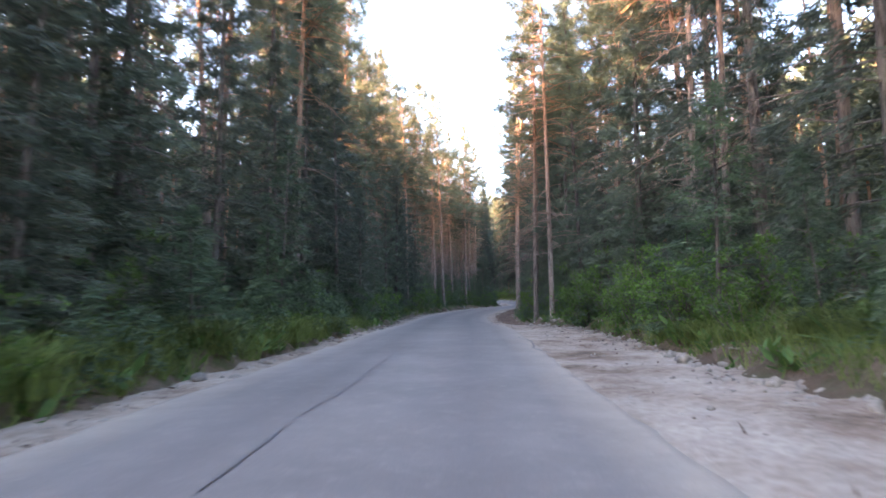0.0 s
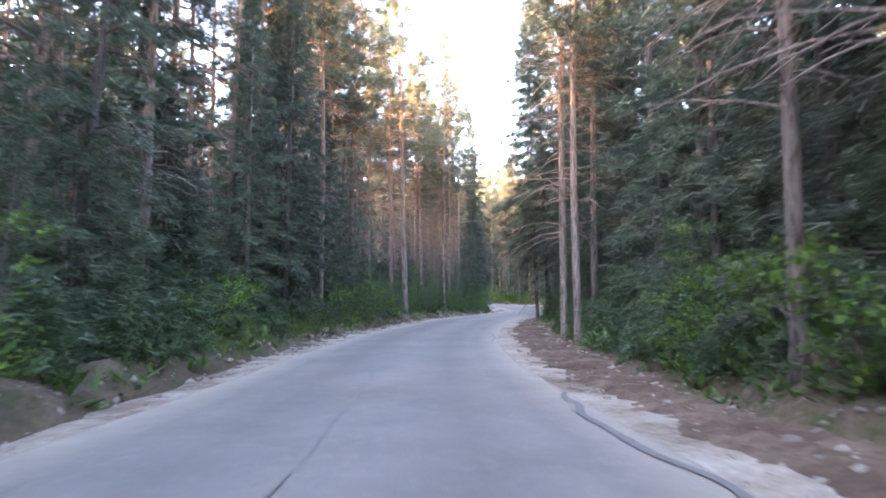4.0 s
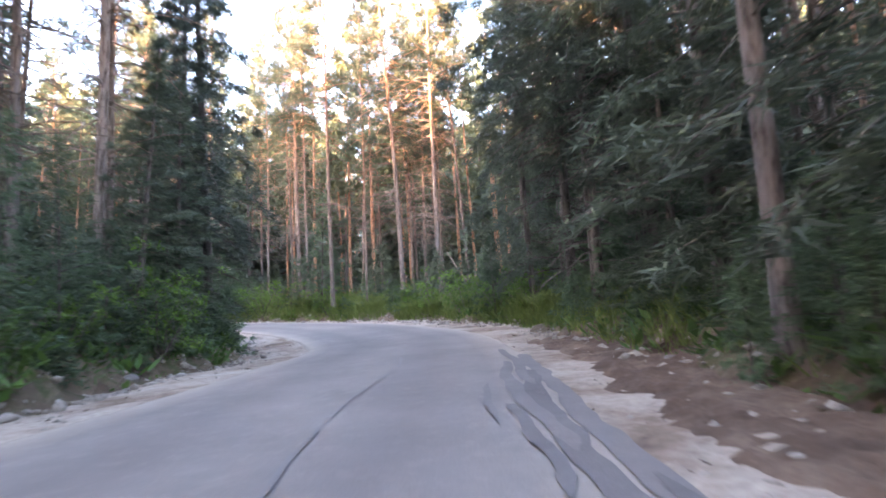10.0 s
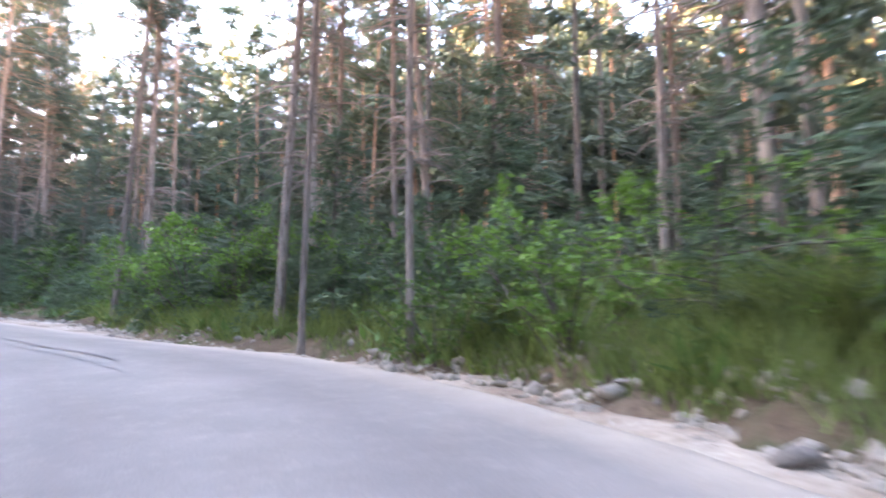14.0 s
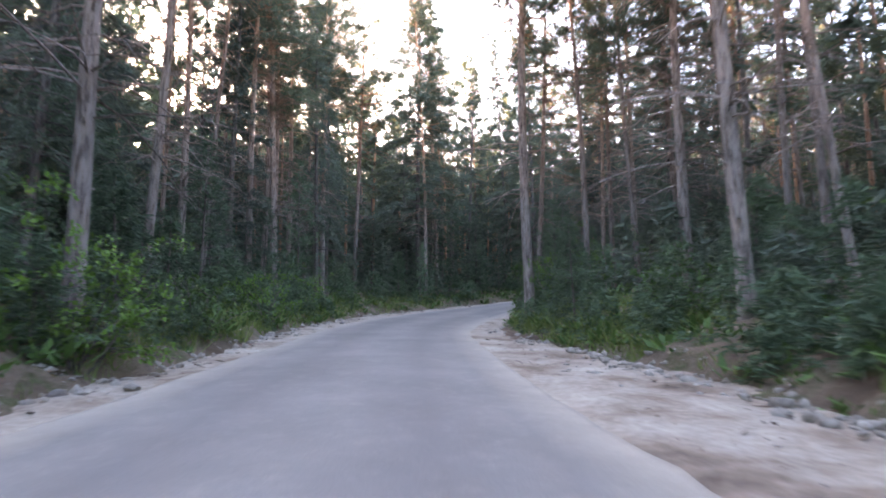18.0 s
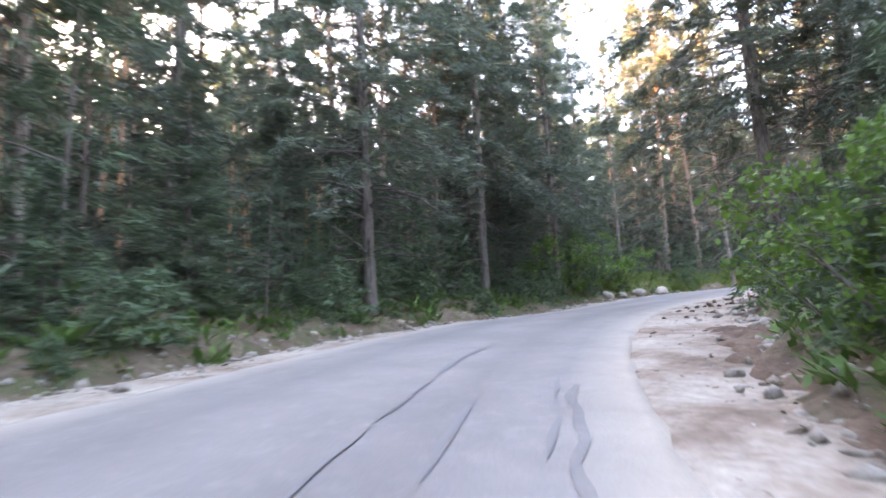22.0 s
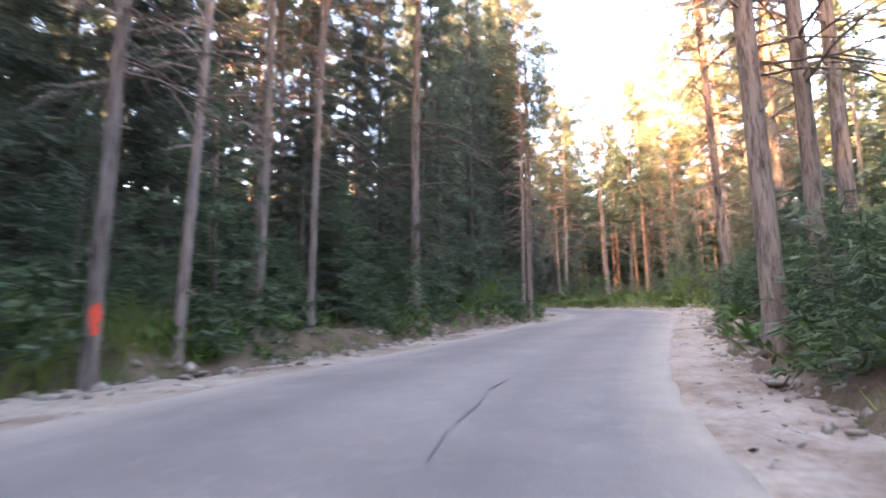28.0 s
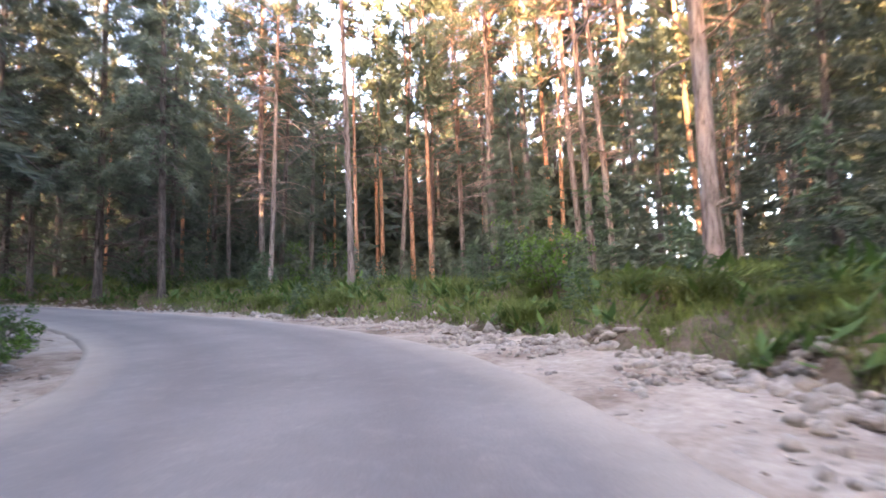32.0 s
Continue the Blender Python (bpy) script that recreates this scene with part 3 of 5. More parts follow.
SPRUCES = [(17.6, 93.1, 0.26), (7.6, 96.8, 0.36), (-43.6, 137.6, 0.36), (-4.9, 35.6, 0.22), (10.6, 66.2, 0.36), (16.9, 86.2, 0.34)]
# Old wide spruces whose boughs hang over the road.
OLD_SPRUCES = [(8.5, 69.3, 0.3), (9.1, 68.8, 0.34), (9.8, 68.2, 0.32), (16.2, 87.6, 0.4), (16.9, 89.7, 0.34), (-45.4, 136.3, 0.46), (-53.2, 129.6, 0.42), (-57.5, 137.5, 0.44), (-57.6, 142.0, 0.34), (-50.2, 119.9, 0.46),
               # The last four are added to block the low sun from the trunks before them.
               (-19.6, 200.8, 0.3), (-18.4, 197.6, 0.4), (-17.3, 194.9, 0.34), (-21.5, 199.5, 0.4), (-22.5, 204, 0.44), (-19, 206, 0.4), (-26, 200, 0.42)]
# Further trees deeper in the stand.
DEEP_PINES_1 = [
    (18.3, 109.4, 0.3), (-1.5, 79.3, 0.3), (-9.3, 185.4, 0.3), (-7.3, 24.4, 0.25), (10.5, 32.3, 0.25), (3.4, 91.4, 0.32), (21.7, 88, 0.25),
    (22.4, 118.6, 0.25), (21.1, 124.7, 0.25), (6.1, 120.5, 0.25), (11.2, 120.6, 0.25), (22.5, 94.1, 0.25), (20.7, 95.8, 0.25), (1.9, 117, 0.25),
    (5.1, 116.7, 0.25), (-2.2, 122.8, 0.25), (5.2, 123, 0.25), (13.5, 118.2, 0.25), (11.1, 130.2, 0.25), (23.1, 115.7, 0.25), (18.6, 126.4, 0.25),
    (19.3, 117.3, 0.25), (6, 126.1, 0.25), (15.7, 126.8, 0.25), (-15.4, 125.1, 0.32), (-10.1, 122.3, 0.25), (2.4, 115.1, 0.26), (-47.3, 115.4, 0.32),
]
DEEP_PINES_2 = [
    (-31.9, 108.4, 0.32), (-37.1, 126.6, 0.25), (-33.6, 132.3, 0.25), (-29.9, 131.5, 0.25), (-40.5, 110.9, 0.32), (-37.4, 108.9, 0.25), (-56.2, 123, 0.25),
    (-39.3, 106.1, 0.25), (-58.1, 133, 0.32), (-58.6, 134.7, 0.32), (-59.2, 136.3, 0.32), (-29.1, 123.7, 0.25), (-52.1, 121.6, 0.32), (-57.4, 126.1, 0.25),
    (-59.9, 139.2, 0.32), (-63.5, 149, 0.25), (-57.2, 130.5, 0.32), (-61.2, 145.7, 0.32), (-60.3, 161.9, 0.25), (-64.8, 159.6, 0.25), (-63.3, 164.3, 0.25),
    (-56.3, 171.7, 0.32), (-57.2, 166.5, 0.25), (-56.5, 169.4, 0.25), (-45.2, 174.9, 0.26), (-43, 179.1, 0.25), (-41.3, 178.6, 0.25), (-62.1, 159.7, 0.32),
]
DEEP_PINES_3 = [
    (-40, 181.6, 0.32), (-3.6, 192.9, 0.3), (-2.5, 208.6, 0.32), (-4.7, 181.9, 0.25), (-7.9, 205.1, 0.32),
    (-3.6, 178.3, 0.25), (3.8, 117.2, 0.25),
]
DEEP_PINES = DEEP_PINES_1 + DEEP_PINES_2 + DEEP_PINES_3
DEEP_SPRUCES_1 = [
    (-13.6, 201.1, 0.32), (-14.1, 203.2, 0.32), (-4.2, 202, 0.32), (-13.3, 177.9, 0.23), (-10.8, 183.5, 0.23), (-17.5, 173.9, 0.23),
]
DEEP_SPRUCES = DEEP_SPRUCES_1
rng = np.random.default_rng(7)


def trunk_line(h, bend, r):
    z = np.concatenate([[-0.6, -0.1, 0.12, 0.45], np.linspace(1.1, h, 12)])
    u = np.clip(z / h, 0, 1)
    off = bend * np.stack([np.sin(u * 2.6 + r.random() * 6) * u, np.sin(u * 2.1 + r.random() * 6) * u], 1)
    return np.column_stack([off, z])


def on_trunk(line, z):
    return np.stack([np.interp(z, line[:, 2], line[:, 0]), np.interp(z, line[:, 2], line[:, 1]), z], -1)


def bough(start, azim, rise, length, droop, n=4):
    u = np.linspace(0, 1, n)
    out = length * u * math.cos(rise)
    z = length * u * math.sin(rise) - droop * u * u
    return start + np.column_stack([out * math.cos(azim), out * math.sin(azim), z])


def stem(line, h, r0, knots, r, sides=9):
    u = np.clip(line[:, 2] / h, 0, 1)
    rad = r0 * (1 - 0.85 * u ** 1.1) * (1 + 0.4 * np.exp(-np.clip(line[:, 2], 0, None) / 0.3))
    pieces = [tube(line, rad, sides)]
    for _ in range(knots):
        z = r.uniform(1.0, h * 0.6)
        rr = r0 * (1 - 0.8 * z / h)
        s = on_trunk(line, np.array([z]))[0]
        pieces.append(tube(bough(s, r.uniform(0, 6.28), 0.2, rr + r.uniform(0.05, 0.25), 0.0, 3), [0.028, 0.022, 0.014], 4))
    return pieces


def dead_boughs(line, lo, hi, n, r, length=(0.7, 2.8)):
    pieces = []
    for _ in range(n):
        z = r.uniform(lo, hi)
        L = r.uniform(*length)
        a = r.uniform(0, 6.28)
        b = bough(on_trunk(line, np.array([z]))[0], a, r.uniform(-0.1, 0.45), L, L * r.uniform(0.1, 0.6), 4)
        pieces.append(tube(b, np.linspace(0.03, 0.009, 4), 3, False))
        for _ in range(2):
            k = r.integers(1, 3)
            t = bough(b[k], a + r.choice([-1, 1]) * r.uniform(0.4, 1.0), r.uniform(-0.3, 0.3), L * r.uniform(0.25, 0.5), L * 0.15, 3)
            pieces.append(tube(t, np.linspace(0.014, 0.006, 3), 3, False))
    return pieces


def tufts(centres, axis, n, size, width, r, flat=0.6):
    """n needle sprays at each centre, fanned round its axis."""
    c = np.repeat(centres, n, 0)
    a = np.repeat(axis, n, 0)
    d = unit(a * 0.7 + r.normal(0, 1, c.shape) * [1, 1, flat])
    s = unit(np.cross(d, r.normal(0, 1, c.shape)))
    L = size * r.uniform(0.6, 1.25, (len(c), 1))
    return needles(c + d * L * -0.15 + r.normal(0, size * 0.22, c.shape), d * L, s * L * width)


def pine_crown(line, h, base, nb, nt, nn, size, width, r, spread=2.5):
    wood, cent, axes = [], [], []
    for k in range(nb):
        u = (k + r.random()) / nb
        z = h * (base + (0.985 - base) * u)
        L = spread * (0.45 + 0.65 * math.sin(math.pi * min(1, 0.3 + 0.7 * u)) ** 0.8) * r.uniform(0.5, 1.2) * (1 - 0.6 * u ** 3)
        a = r.uniform(0, 6.28)
        b = bough(on_trunk(line, np.array([z]))[0], a, r.uniform(-0.1, 0.4) + 0.5 * u * u, L, L * r.uniform(0.0, 0.4) * (1 - u), 4)
        wood.append(tube(b, np.linspace(0.04, 0.009, 4) * (1 - 0.5 * u), 3, False))
        m = max(3, int(nt * (0.4 + 0.6 * L / spread)))
        t = r.uniform(0.3, 1.0, m) ** 0.7
        pts = np.stack([np.interp(t, np.linspace(0, 1, 4), b[:, i]) for i in range(3)], 1)
        side = np.array([-math.sin(a), math.cos(a), 0])
        pts = pts + side * (r.uniform(-1, 1, (m, 1)) * L * 0.34 * t[:, None]) + [0, 0, 1] * r.uniform(-0.08, 0.25, (m, 1))
        cent.append(pts)
        axes.append(np.tile([math.cos(a) * 0.7, math.sin(a) * 0.7, 0.5], (m, 1)))
    return wood, tufts(np.concatenate(cent), np.concatenate(axes), nn, size, width, r)


def spruce_crown(line, h, base, nb, nt, nn, size, width, r, spread=2.4, droop=0.35):
    wood, cent, axes = [], [], []
    for k in range(nb):
        u = (k + r.random()) / nb
        z = h * (base + (0.99 - base) * u)
        L = spread * (1 - u) ** 0.75 * r.uniform(0.6, 1.12) * (0.75 + 0.25 * min(1, u * 5)) + 0.04 * h * (1 - u) * 0.3 + 0.1
        a = k * 2.4 + r.uniform(-0.4, 0.4)
        b = bough(on_trunk(line, np.array([z]))[0], a, 0.1 + 0.5 * u, L, L * droop * r.uniform(0.6, 1.4) * (1.2 - u), 4)
        wood.append(tube(b, np.linspace(0.026, 0.006, 4) * min(1, h / 6), 3, False))
        m = max(4, int(nt * (0.3 + L / spread)))
        t = r.uniform(0.12, 1.0, m) ** 0.8
        pts = np.stack([np.interp(t, np.linspace(0, 1, 4), b[:, i]) for i in range(3)], 1)
        side = np.array([-math.sin(a), math.cos(a), 0])
        sw = r.uniform(-1, 1, (m, 1))
        pts = pts + side * (sw * L * 0.3 * (1.15 - t[:, None])) - [0, 0, 1] * r.uniform(0, 0.05 * min(1, h / 6) * 3, (m, 1))
        cent.append(pts)
        axes.append(np.array([math.cos(a), math.sin(a), -0.35 - 1.6 * max(0.0, droop - 0.4)]) + side * sw * 0.9)
    c, x = np.concatenate(cent), np.concatenate(axes)
    top = on_trunk(line, np.full(3, h * 0.985))
    return wood, join([tufts(c, unit(x) * 1.7, nn, size, width, r, 0.5), tufts(top, np.tile([0, 0, 2.0], (3, 1)), 5, size, width, r)])


PINE_LABELS = ["tall pine with grey furrowed bark turning orange above", "slender pine with bare dead lower branches",
               "straight reddish pine trunk under a thin crown"]
SPRUCE_LABELS = ["dark green spruce with drooping boughs", "tall dense spruce with bare twigs low on its trunk"]
FOOT = 0.36      # width of a model trunk at the foot


def tree_thing(name, wood, bark, leaf, needle, label, category, group):
    root = new(name)
    root.empty_display_size = 0.3
    tagged(root, label, category, group)
    part("trunk", tri_mesh("trunk", *join(wood), bark, True), root)
    part("crown", tri_mesh("crown", *leaf, needle), root)
    return root


def build_pine(seed, detail, h, base, dead):
    r = np.random.default_rng(seed)
    line = trunk_line(h, 0.3 + 0.3 * r.random(), r)
    nb, nt, nn, size, width = ((78, 17, 12, 0.31, 0.055), (46, 11, 9, 0.4, 0.09))[detail]
    wood, leaf = pine_crown(line, h, base, nb, nt, nn, size, width, r)
    wood = stem(line, h, FOOT * 0.42, 20 - 17 * detail, r, 10 - 3 * detail) + wood[::1 + 2 * detail] + dead_boughs(line, h * 0.16, h * base + 2, dead, r)
    return tree_thing("pine_tree", wood, BARK_PINE, leaf, NEEDLE_PINE, PINE_LABELS[seed % 3], "pine tree", "roadside pines")


def build_spruce(seed, detail, h, base, spread=2.4, droop=0.4):
    r = np.random.default_rng(seed)
    line = trunk_line(h, 0.15, r)
    nb, nt, nn, size, width = ((92, 16, 13, 0.33, 0.055), (52, 11, 9, 0.42, 0.085))[detail]
    if spread > 3:
        nb, nt = 130, 26
    wood, leaf = spruce_crown(line, h, base, nb, nt, nn, size, width, r, spread, droop)
    wood = stem(line, h, FOOT * 0.42, 0, r, 8) + wood[::1 + 2 * detail]
    if base > 0.1:
        wood += dead_boughs(line, 1.2, h * base + 3.5, 30 if spread < 3 else 64, r, (0.8, 2.4))
    return tree_thing("spruce_tree", wood, BARK_SPRUCE, leaf, NEEDLE_SPRUCE, SPRUCE_LABELS[seed % 2], "spruce tree", "roadside spruces")


def build_young(seed, h, spread):
    r = np.random.default_rng(seed)
    line = trunk_line(h, 0.05, r)
    wood, leaf = spruce_crown(line, h, 0.03, 44, 10, 9, 0.2, 0.06, r, spread, 0.15)
    return tree_thing("young_spruce", stem(line, h, 0.045, 0, r, 6) + wood[::3], BARK_SPRUCE, leaf, NEEDLE_YOUNG,
                      "small bushy green spruce under the tall trees", "young spruce", "young spruces")


PROTO = {"pine": [build_pine(s, 0, h, b, d) for s, h, b, d in ((11, 22, 0.46, 50), (12, 20.5, 0.5, 60), (13, 23, 0.42, 44), (14, 19, 0.44, 62), (15, 21, 0.52, 54))],
         "pine_far": [build_pine(s, 1, h, b, d) for s, h, b, d in ((21, 19, 0.44, 22), (22, 18, 0.4, 26), (23, 20, 0.48, 20))],
         "spruce": [build_spruce(s, 0, h, b, w, d) for s, h, b, w, d in ((31, 17, 0.05, 2.5, 0.45), (32, 19, 0.16, 2.4, 0.6), (33, 15, 0.03, 2.2, 0.35))],
         "spruce_far": [build_spruce(s, 1, h, b, w, d) for s, h, b, w, d in ((41, 17, 0.04, 2.5, 0.45), (42, 14, 0.03, 2.3, 0.4))],
         "old_spruce": [build_spruce(s, 0, h, b, w, d) for s, h, b, w, d in ((35, 23, 0.17, 3.9, 0.5), (36, 24, 0.2, 3.5, 0.6))],
         "young": [build_young(s, h, w) for s, h, w in ((51, 3.2, 1.1), (52, 2.4, 1.0), (53, 4.4, 1.5))]}
PLANTED = {}
STANDING = []
MOST = {"pine_tree": 300, "spruce_tree": 290, "young_spruce": 296, "bush": 190}
COUNT = {}


def plant(kind, x, y, dia=None, scale=None, lean=0.024, pick=None):
    """Stands a tree of that kind at x, y; dia is the trunk's width at the foot."""
    k = int(rng.integers(len(PROTO[kind]))) if pick is None else pick
    ob = PROTO[kind][k]
    kin = ob.name.split(".")[0]
    COUNT[kin] = COUNT.get(kin, 0) + 1
    sz = rng.uniform(0.85, 1.15) if scale is None else scale
    sx = sz * rng.uniform(0.7, 1.0) if dia is None else float(np.clip(dia / FOOT, 0.42, 1.3))
    m = place(x, y, ground_z(x, y) - 0.05, rng.uniform(0, 6.28), sx, sz, rng.normal(0, lean, 2))
    if (kind, k) in PLANTED:
        ob = copy_thing(ob, m @ Matrix.Diagonal((*(1 / v for v in ob.scale), 1)))
    else:
        PLANTED[kind, k] = ob
        ob.matrix_basis = m
    STANDING.append((x, y))
    return ob


def clear(x, y, gap):
    p = np.array(STANDING)
    return bool(np.all((p[:, 0] - x) ** 2 + (p[:, 1] - y) ** 2 > gap * gap))


def red_mark(tree, x, y, dia, at):
    """A blaze of red paint on the side of a trunk that faces the road."""
    i = int(np.argmin((LINE[:, 0] - x) ** 2 + (LINE[:, 1] - y) ** 2))
    face = math.atan2(LINE[i, 1] - y, LINE[i, 0] - x) - 0.5
    r = dia / 2 * 0.85 + 0.012
    V, F = [], []
    for q in range(7):
        zz = at - 0.19 + 0.38 * q / 6
        wide = (0.25, 0.5, 0.4, 0.65, 0.75, 0.5, 0.2)[q]
        for k in range(6):
            t = face + wide * (k / 2.5 - 1) + 0.15 * math.sin(2.3 * q)
            V.append((r * math.cos(t), r * math.sin(t), zz + 0.02 * math.sin(3.0 * k + q)))
    F = [f for q in range(6) for k in range(5) for f in ((q * 6 + k, q * 6 + k + 1, q * 6 + k + 7), (q * 6 + k, q * 6 + k + 7, q * 6 + k + 6))]
    w = tree.matrix_basis
    part("paint_mark", tri_mesh("paint_mark", V, F, RED_PAINT, True), tree, "blaze of red paint",
         w.inverted() @ Matrix.Translation((x, y, w.translation.z)))


MARKED = [(x, y, dia, plant("pine", x, y, dia, 1.0, 0.0, 1)) for x, y, dia in ((-48.5, 164.1, 0.24), (-32.4, 166.6, 0.32))]
for x, y, d in PINES + DEEP_PINES:
    if clear(x, y, 0.4):
        plant("pine", x, y, d, float(np.clip(0.72 + d, 0.8, 1.2)))
for x, y, d in OLD_SPRUCES:
    plant("old_spruce", x, y, d, rng.uniform(0.95, 1.1), 0.015)
for x, y, d in SPRUCES + DEEP_SPRUCES:
    plant("spruce", x, y, d, rng.uniform(1.1, 1.25) if d > 0.25 else 0.45, 0.02, 1 if d > 0.3 else 0)
# Tall pines in rows behind the verge: from station, to station, side, step, least and most metres past it.
for s0, s1, side, step, lo, hi in ((-20, 24, 1, 2.0, 3.0, 6.5), (26, 66, 1, 2.2, 2.4, 5.5), (66, 98, 1, 3.0, 1.0, 4.0), (-20, 40, -1, 2.6, 2.4, 6.0), (118, 162, 1, 4.2, 2.0, 5.0), (188, 200, 1, 4.2, 2.0, 5.0)):
    for s in np.arange(s0, s1, step):
        x, y = at_edge(s + rng.uniform(-1, 1), side, rng.uniform(lo, hi))
        if clear(x, y, 1.4):
            plant("pine", x, y, rng.uniform(0.24, 0.38), rng.uniform(1.0, 1.2))
# Spruces that wall in the road: station, plan metres left of its centre.
WALL = [(8, 6.2), (12, 6.6), (17, 6.6), (22, 7.0), (27, 6.8), (33, 7.6), (38, 6.8), (43, 6.6), (48, 7.2), (53, 7.4), (16, -8.4), (20, -8.8), (24, -8.6), (30, -8.2),
        (36, -7.6), (40, -7.6), (45, -8.0), (64, -7.6), (67, -8.2), (82, -8.2), (86, -8.4), (89, -7.8), (92, 7.6), (95, 7.2), (98, 7.4), (126, 8.4), (131, 8.8), (136, 8.4)]
WALL += [(168, -7.6), (170, -8.8), (158, 8.4), (162, 8.8), (170, 7.4), (173, 7.6), (176, 7.4), (179, 7.8), (182, 7.4), (185, 8.0), (206, 8.4), (214, 7.2), (217, 7.6), (220, 7.0), (223, 7.4), (226, 7.0),
         (237, -15.5), (250, -13)]
WALL += [(118, 9.0), (121, 8.6), (124, 9.8), (129, 10.2), (134, 10.6), (139, 9.0), (142, 8.8), (145, 9.6), (149, 9.2), (152, 8.8), (155, 9.6), (160, 10.2), (165, 9.4), (168, 9.0), (171, 9.8),
         (175, 9.6), (178, 10.0), (181, 9.6), (184, 10.2), (187, 9.4), (190, 9.0), (193, 9.6), (80, -7.6), (83.5, -7.0), (86, -7.2), (88.5, -7.0), (91, -7.6)]
WALL += [(229, 7.4), (232, 7.8), (235, 8.2), (238, 8.4), (242, 8.6), (246, 8.8), (250, 9.0), (14, -9.4), (19, -8.0), (23, -8.0), (27, -7.8), (33, -7.8), (38, -8.0),
         (153, 11.0), (159, 12.0), (167, 11.2), (173, 11.6), (180, 12.0), (186, 11.6), (192, 11.2), (198, 9.2), (202, 9.0), (229, 6.8), (232, 6.6)]
for s, o in WALL:
    x, y = at_station(s, o)
    if clear(x, y, 0.9) and past_edge(x, y) > 0.4:
        if rng.random() < (0.62 if s < 60 else 0.8 if s > 190 and o > 0 else 0.2 if s > 160 and o > 0 else 0.6 if s > 115 and o > 0 else 0.4):
            plant("spruce", x, y, rng.uniform(0.26, 0.36), rng.uniform(0.9, 1.2))
        else:
            plant("spruce", x, y, 0.24, rng.uniform(0.28, 0.55), 0.024, int(rng.choice([0, 2])))
# Tall old spruces: inside the first bend, outside the second, and where the road ends.
for s, o in ((83, -7.6), (87, -7.2), (184, 10.0), (188, 11.5), (192, 11.0), (196, 11.5), (200, 11.0), (234, 6.8), (237, 7.0), (241, 7.2), (246, 7.6), (251, 7.8), (187, 13), (30, 9.0), (44, 9.2), (26, -9.6),
             (35, -9.4), (42, -9.2), (12, -10.0), (17, -9.8), (21, -10.2), (31, -9.8), (39, -9.4), (47, 7.8), (50, 7.4), (53, 7.8), (56, 7.6), (36, 8.4), (235, 9.5), (239, 9.0), (244, 9.4), (249, 9.6)):
    x, y = at_station(s, o)
    if clear(x, y, 0.7):
        plant("spruce", x, y, rng.uniform(0.4, 0.48), rng.uniform(1.2, 1.45), 0.018, int(rng.choice([0, 2])))
for x, y in ((20.5, 98.4), (22.4, 97.2), (23.6, 99.6), (21.8, 95.6), (24.6, 96.4), (-15, 211), (-12, 215), (-9, 212), (-6, 215), (-12, 207), (-18, 215), (-9, 219), (-4, 211), (-3, 217), (-14, 220), (-20, 220), (-8, 206.5), (-62.8, 144.1), (-62, 147), (-66.9, 148.6),
             (-60, 133), (-64.8, 136.1), (-29.5, 105.5), (-37, 103.4), (-33, 104), (-51.2, 168.8), (-51, 173), (-49.5, 177), (-48.3, 171), (8.4, 46.4), (9.6, 52.2), (9.8, 44), (10.4, 57.5),
             (11.2, 60.5), (10.8, 63.6), (13, 55), (13.4, 59), (12.2, 50)):
    if clear(x, y, 0.7) and past_edge(x, y) > 0.6:
        plant("spruce", x, y, 0.42, rng.uniform(1.1, 1.35), 0.018, int(rng.choice([0, 2])))


# Dense spruces grown down to the ground: station, side, metres past the verge, scale.
for s, side, past, size in ((51, 1, 1.6, 0.8), (54, 1, 1.3, 0.9), (56, 1, 2.2, 1.1), (58.5, 1, 1.4, 0.7), (60.5, 1, 2.6, 1.1), (63, 1, 1.8, 0.75), (65.5, 1, 2.8, 1.0), (58, -1, 3.2, 1.2), (60.5, -1, 2.4, 1.1),
                            (63, -1, 3.4, 1.25), (66, -1, 2.6, 1.1), (61, -1, 5.2, 1.3), (57, -1, 5.6, 1.3), (8, 1, 1.6, 0.5), (11, 1, 2.4, 0.8), (20, 1, 1.8, 0.6), (25, 1, 2.2, 0.9), (29, 1, 1.6, 0.7)):
    x, y = at_edge(s, side, past)
    if clear(x, y, 0.6):
        plant("spruce", x, y, 0.3 * size + 0.06, size, 0.02, int(rng.choice([0, 2])))
for x, y in ((-47, 172), (-46.5, 177), (-42, 175.5), (-43, 183), (-38, 178), (-39, 184), (-36, 181.5), (-34, 184)):
    if clear(x, y, 0.6):
        plant("spruce", x, y, 0.34, rng.uniform(1.1, 1.3), 0.02, int(rng.choice([0, 2])))


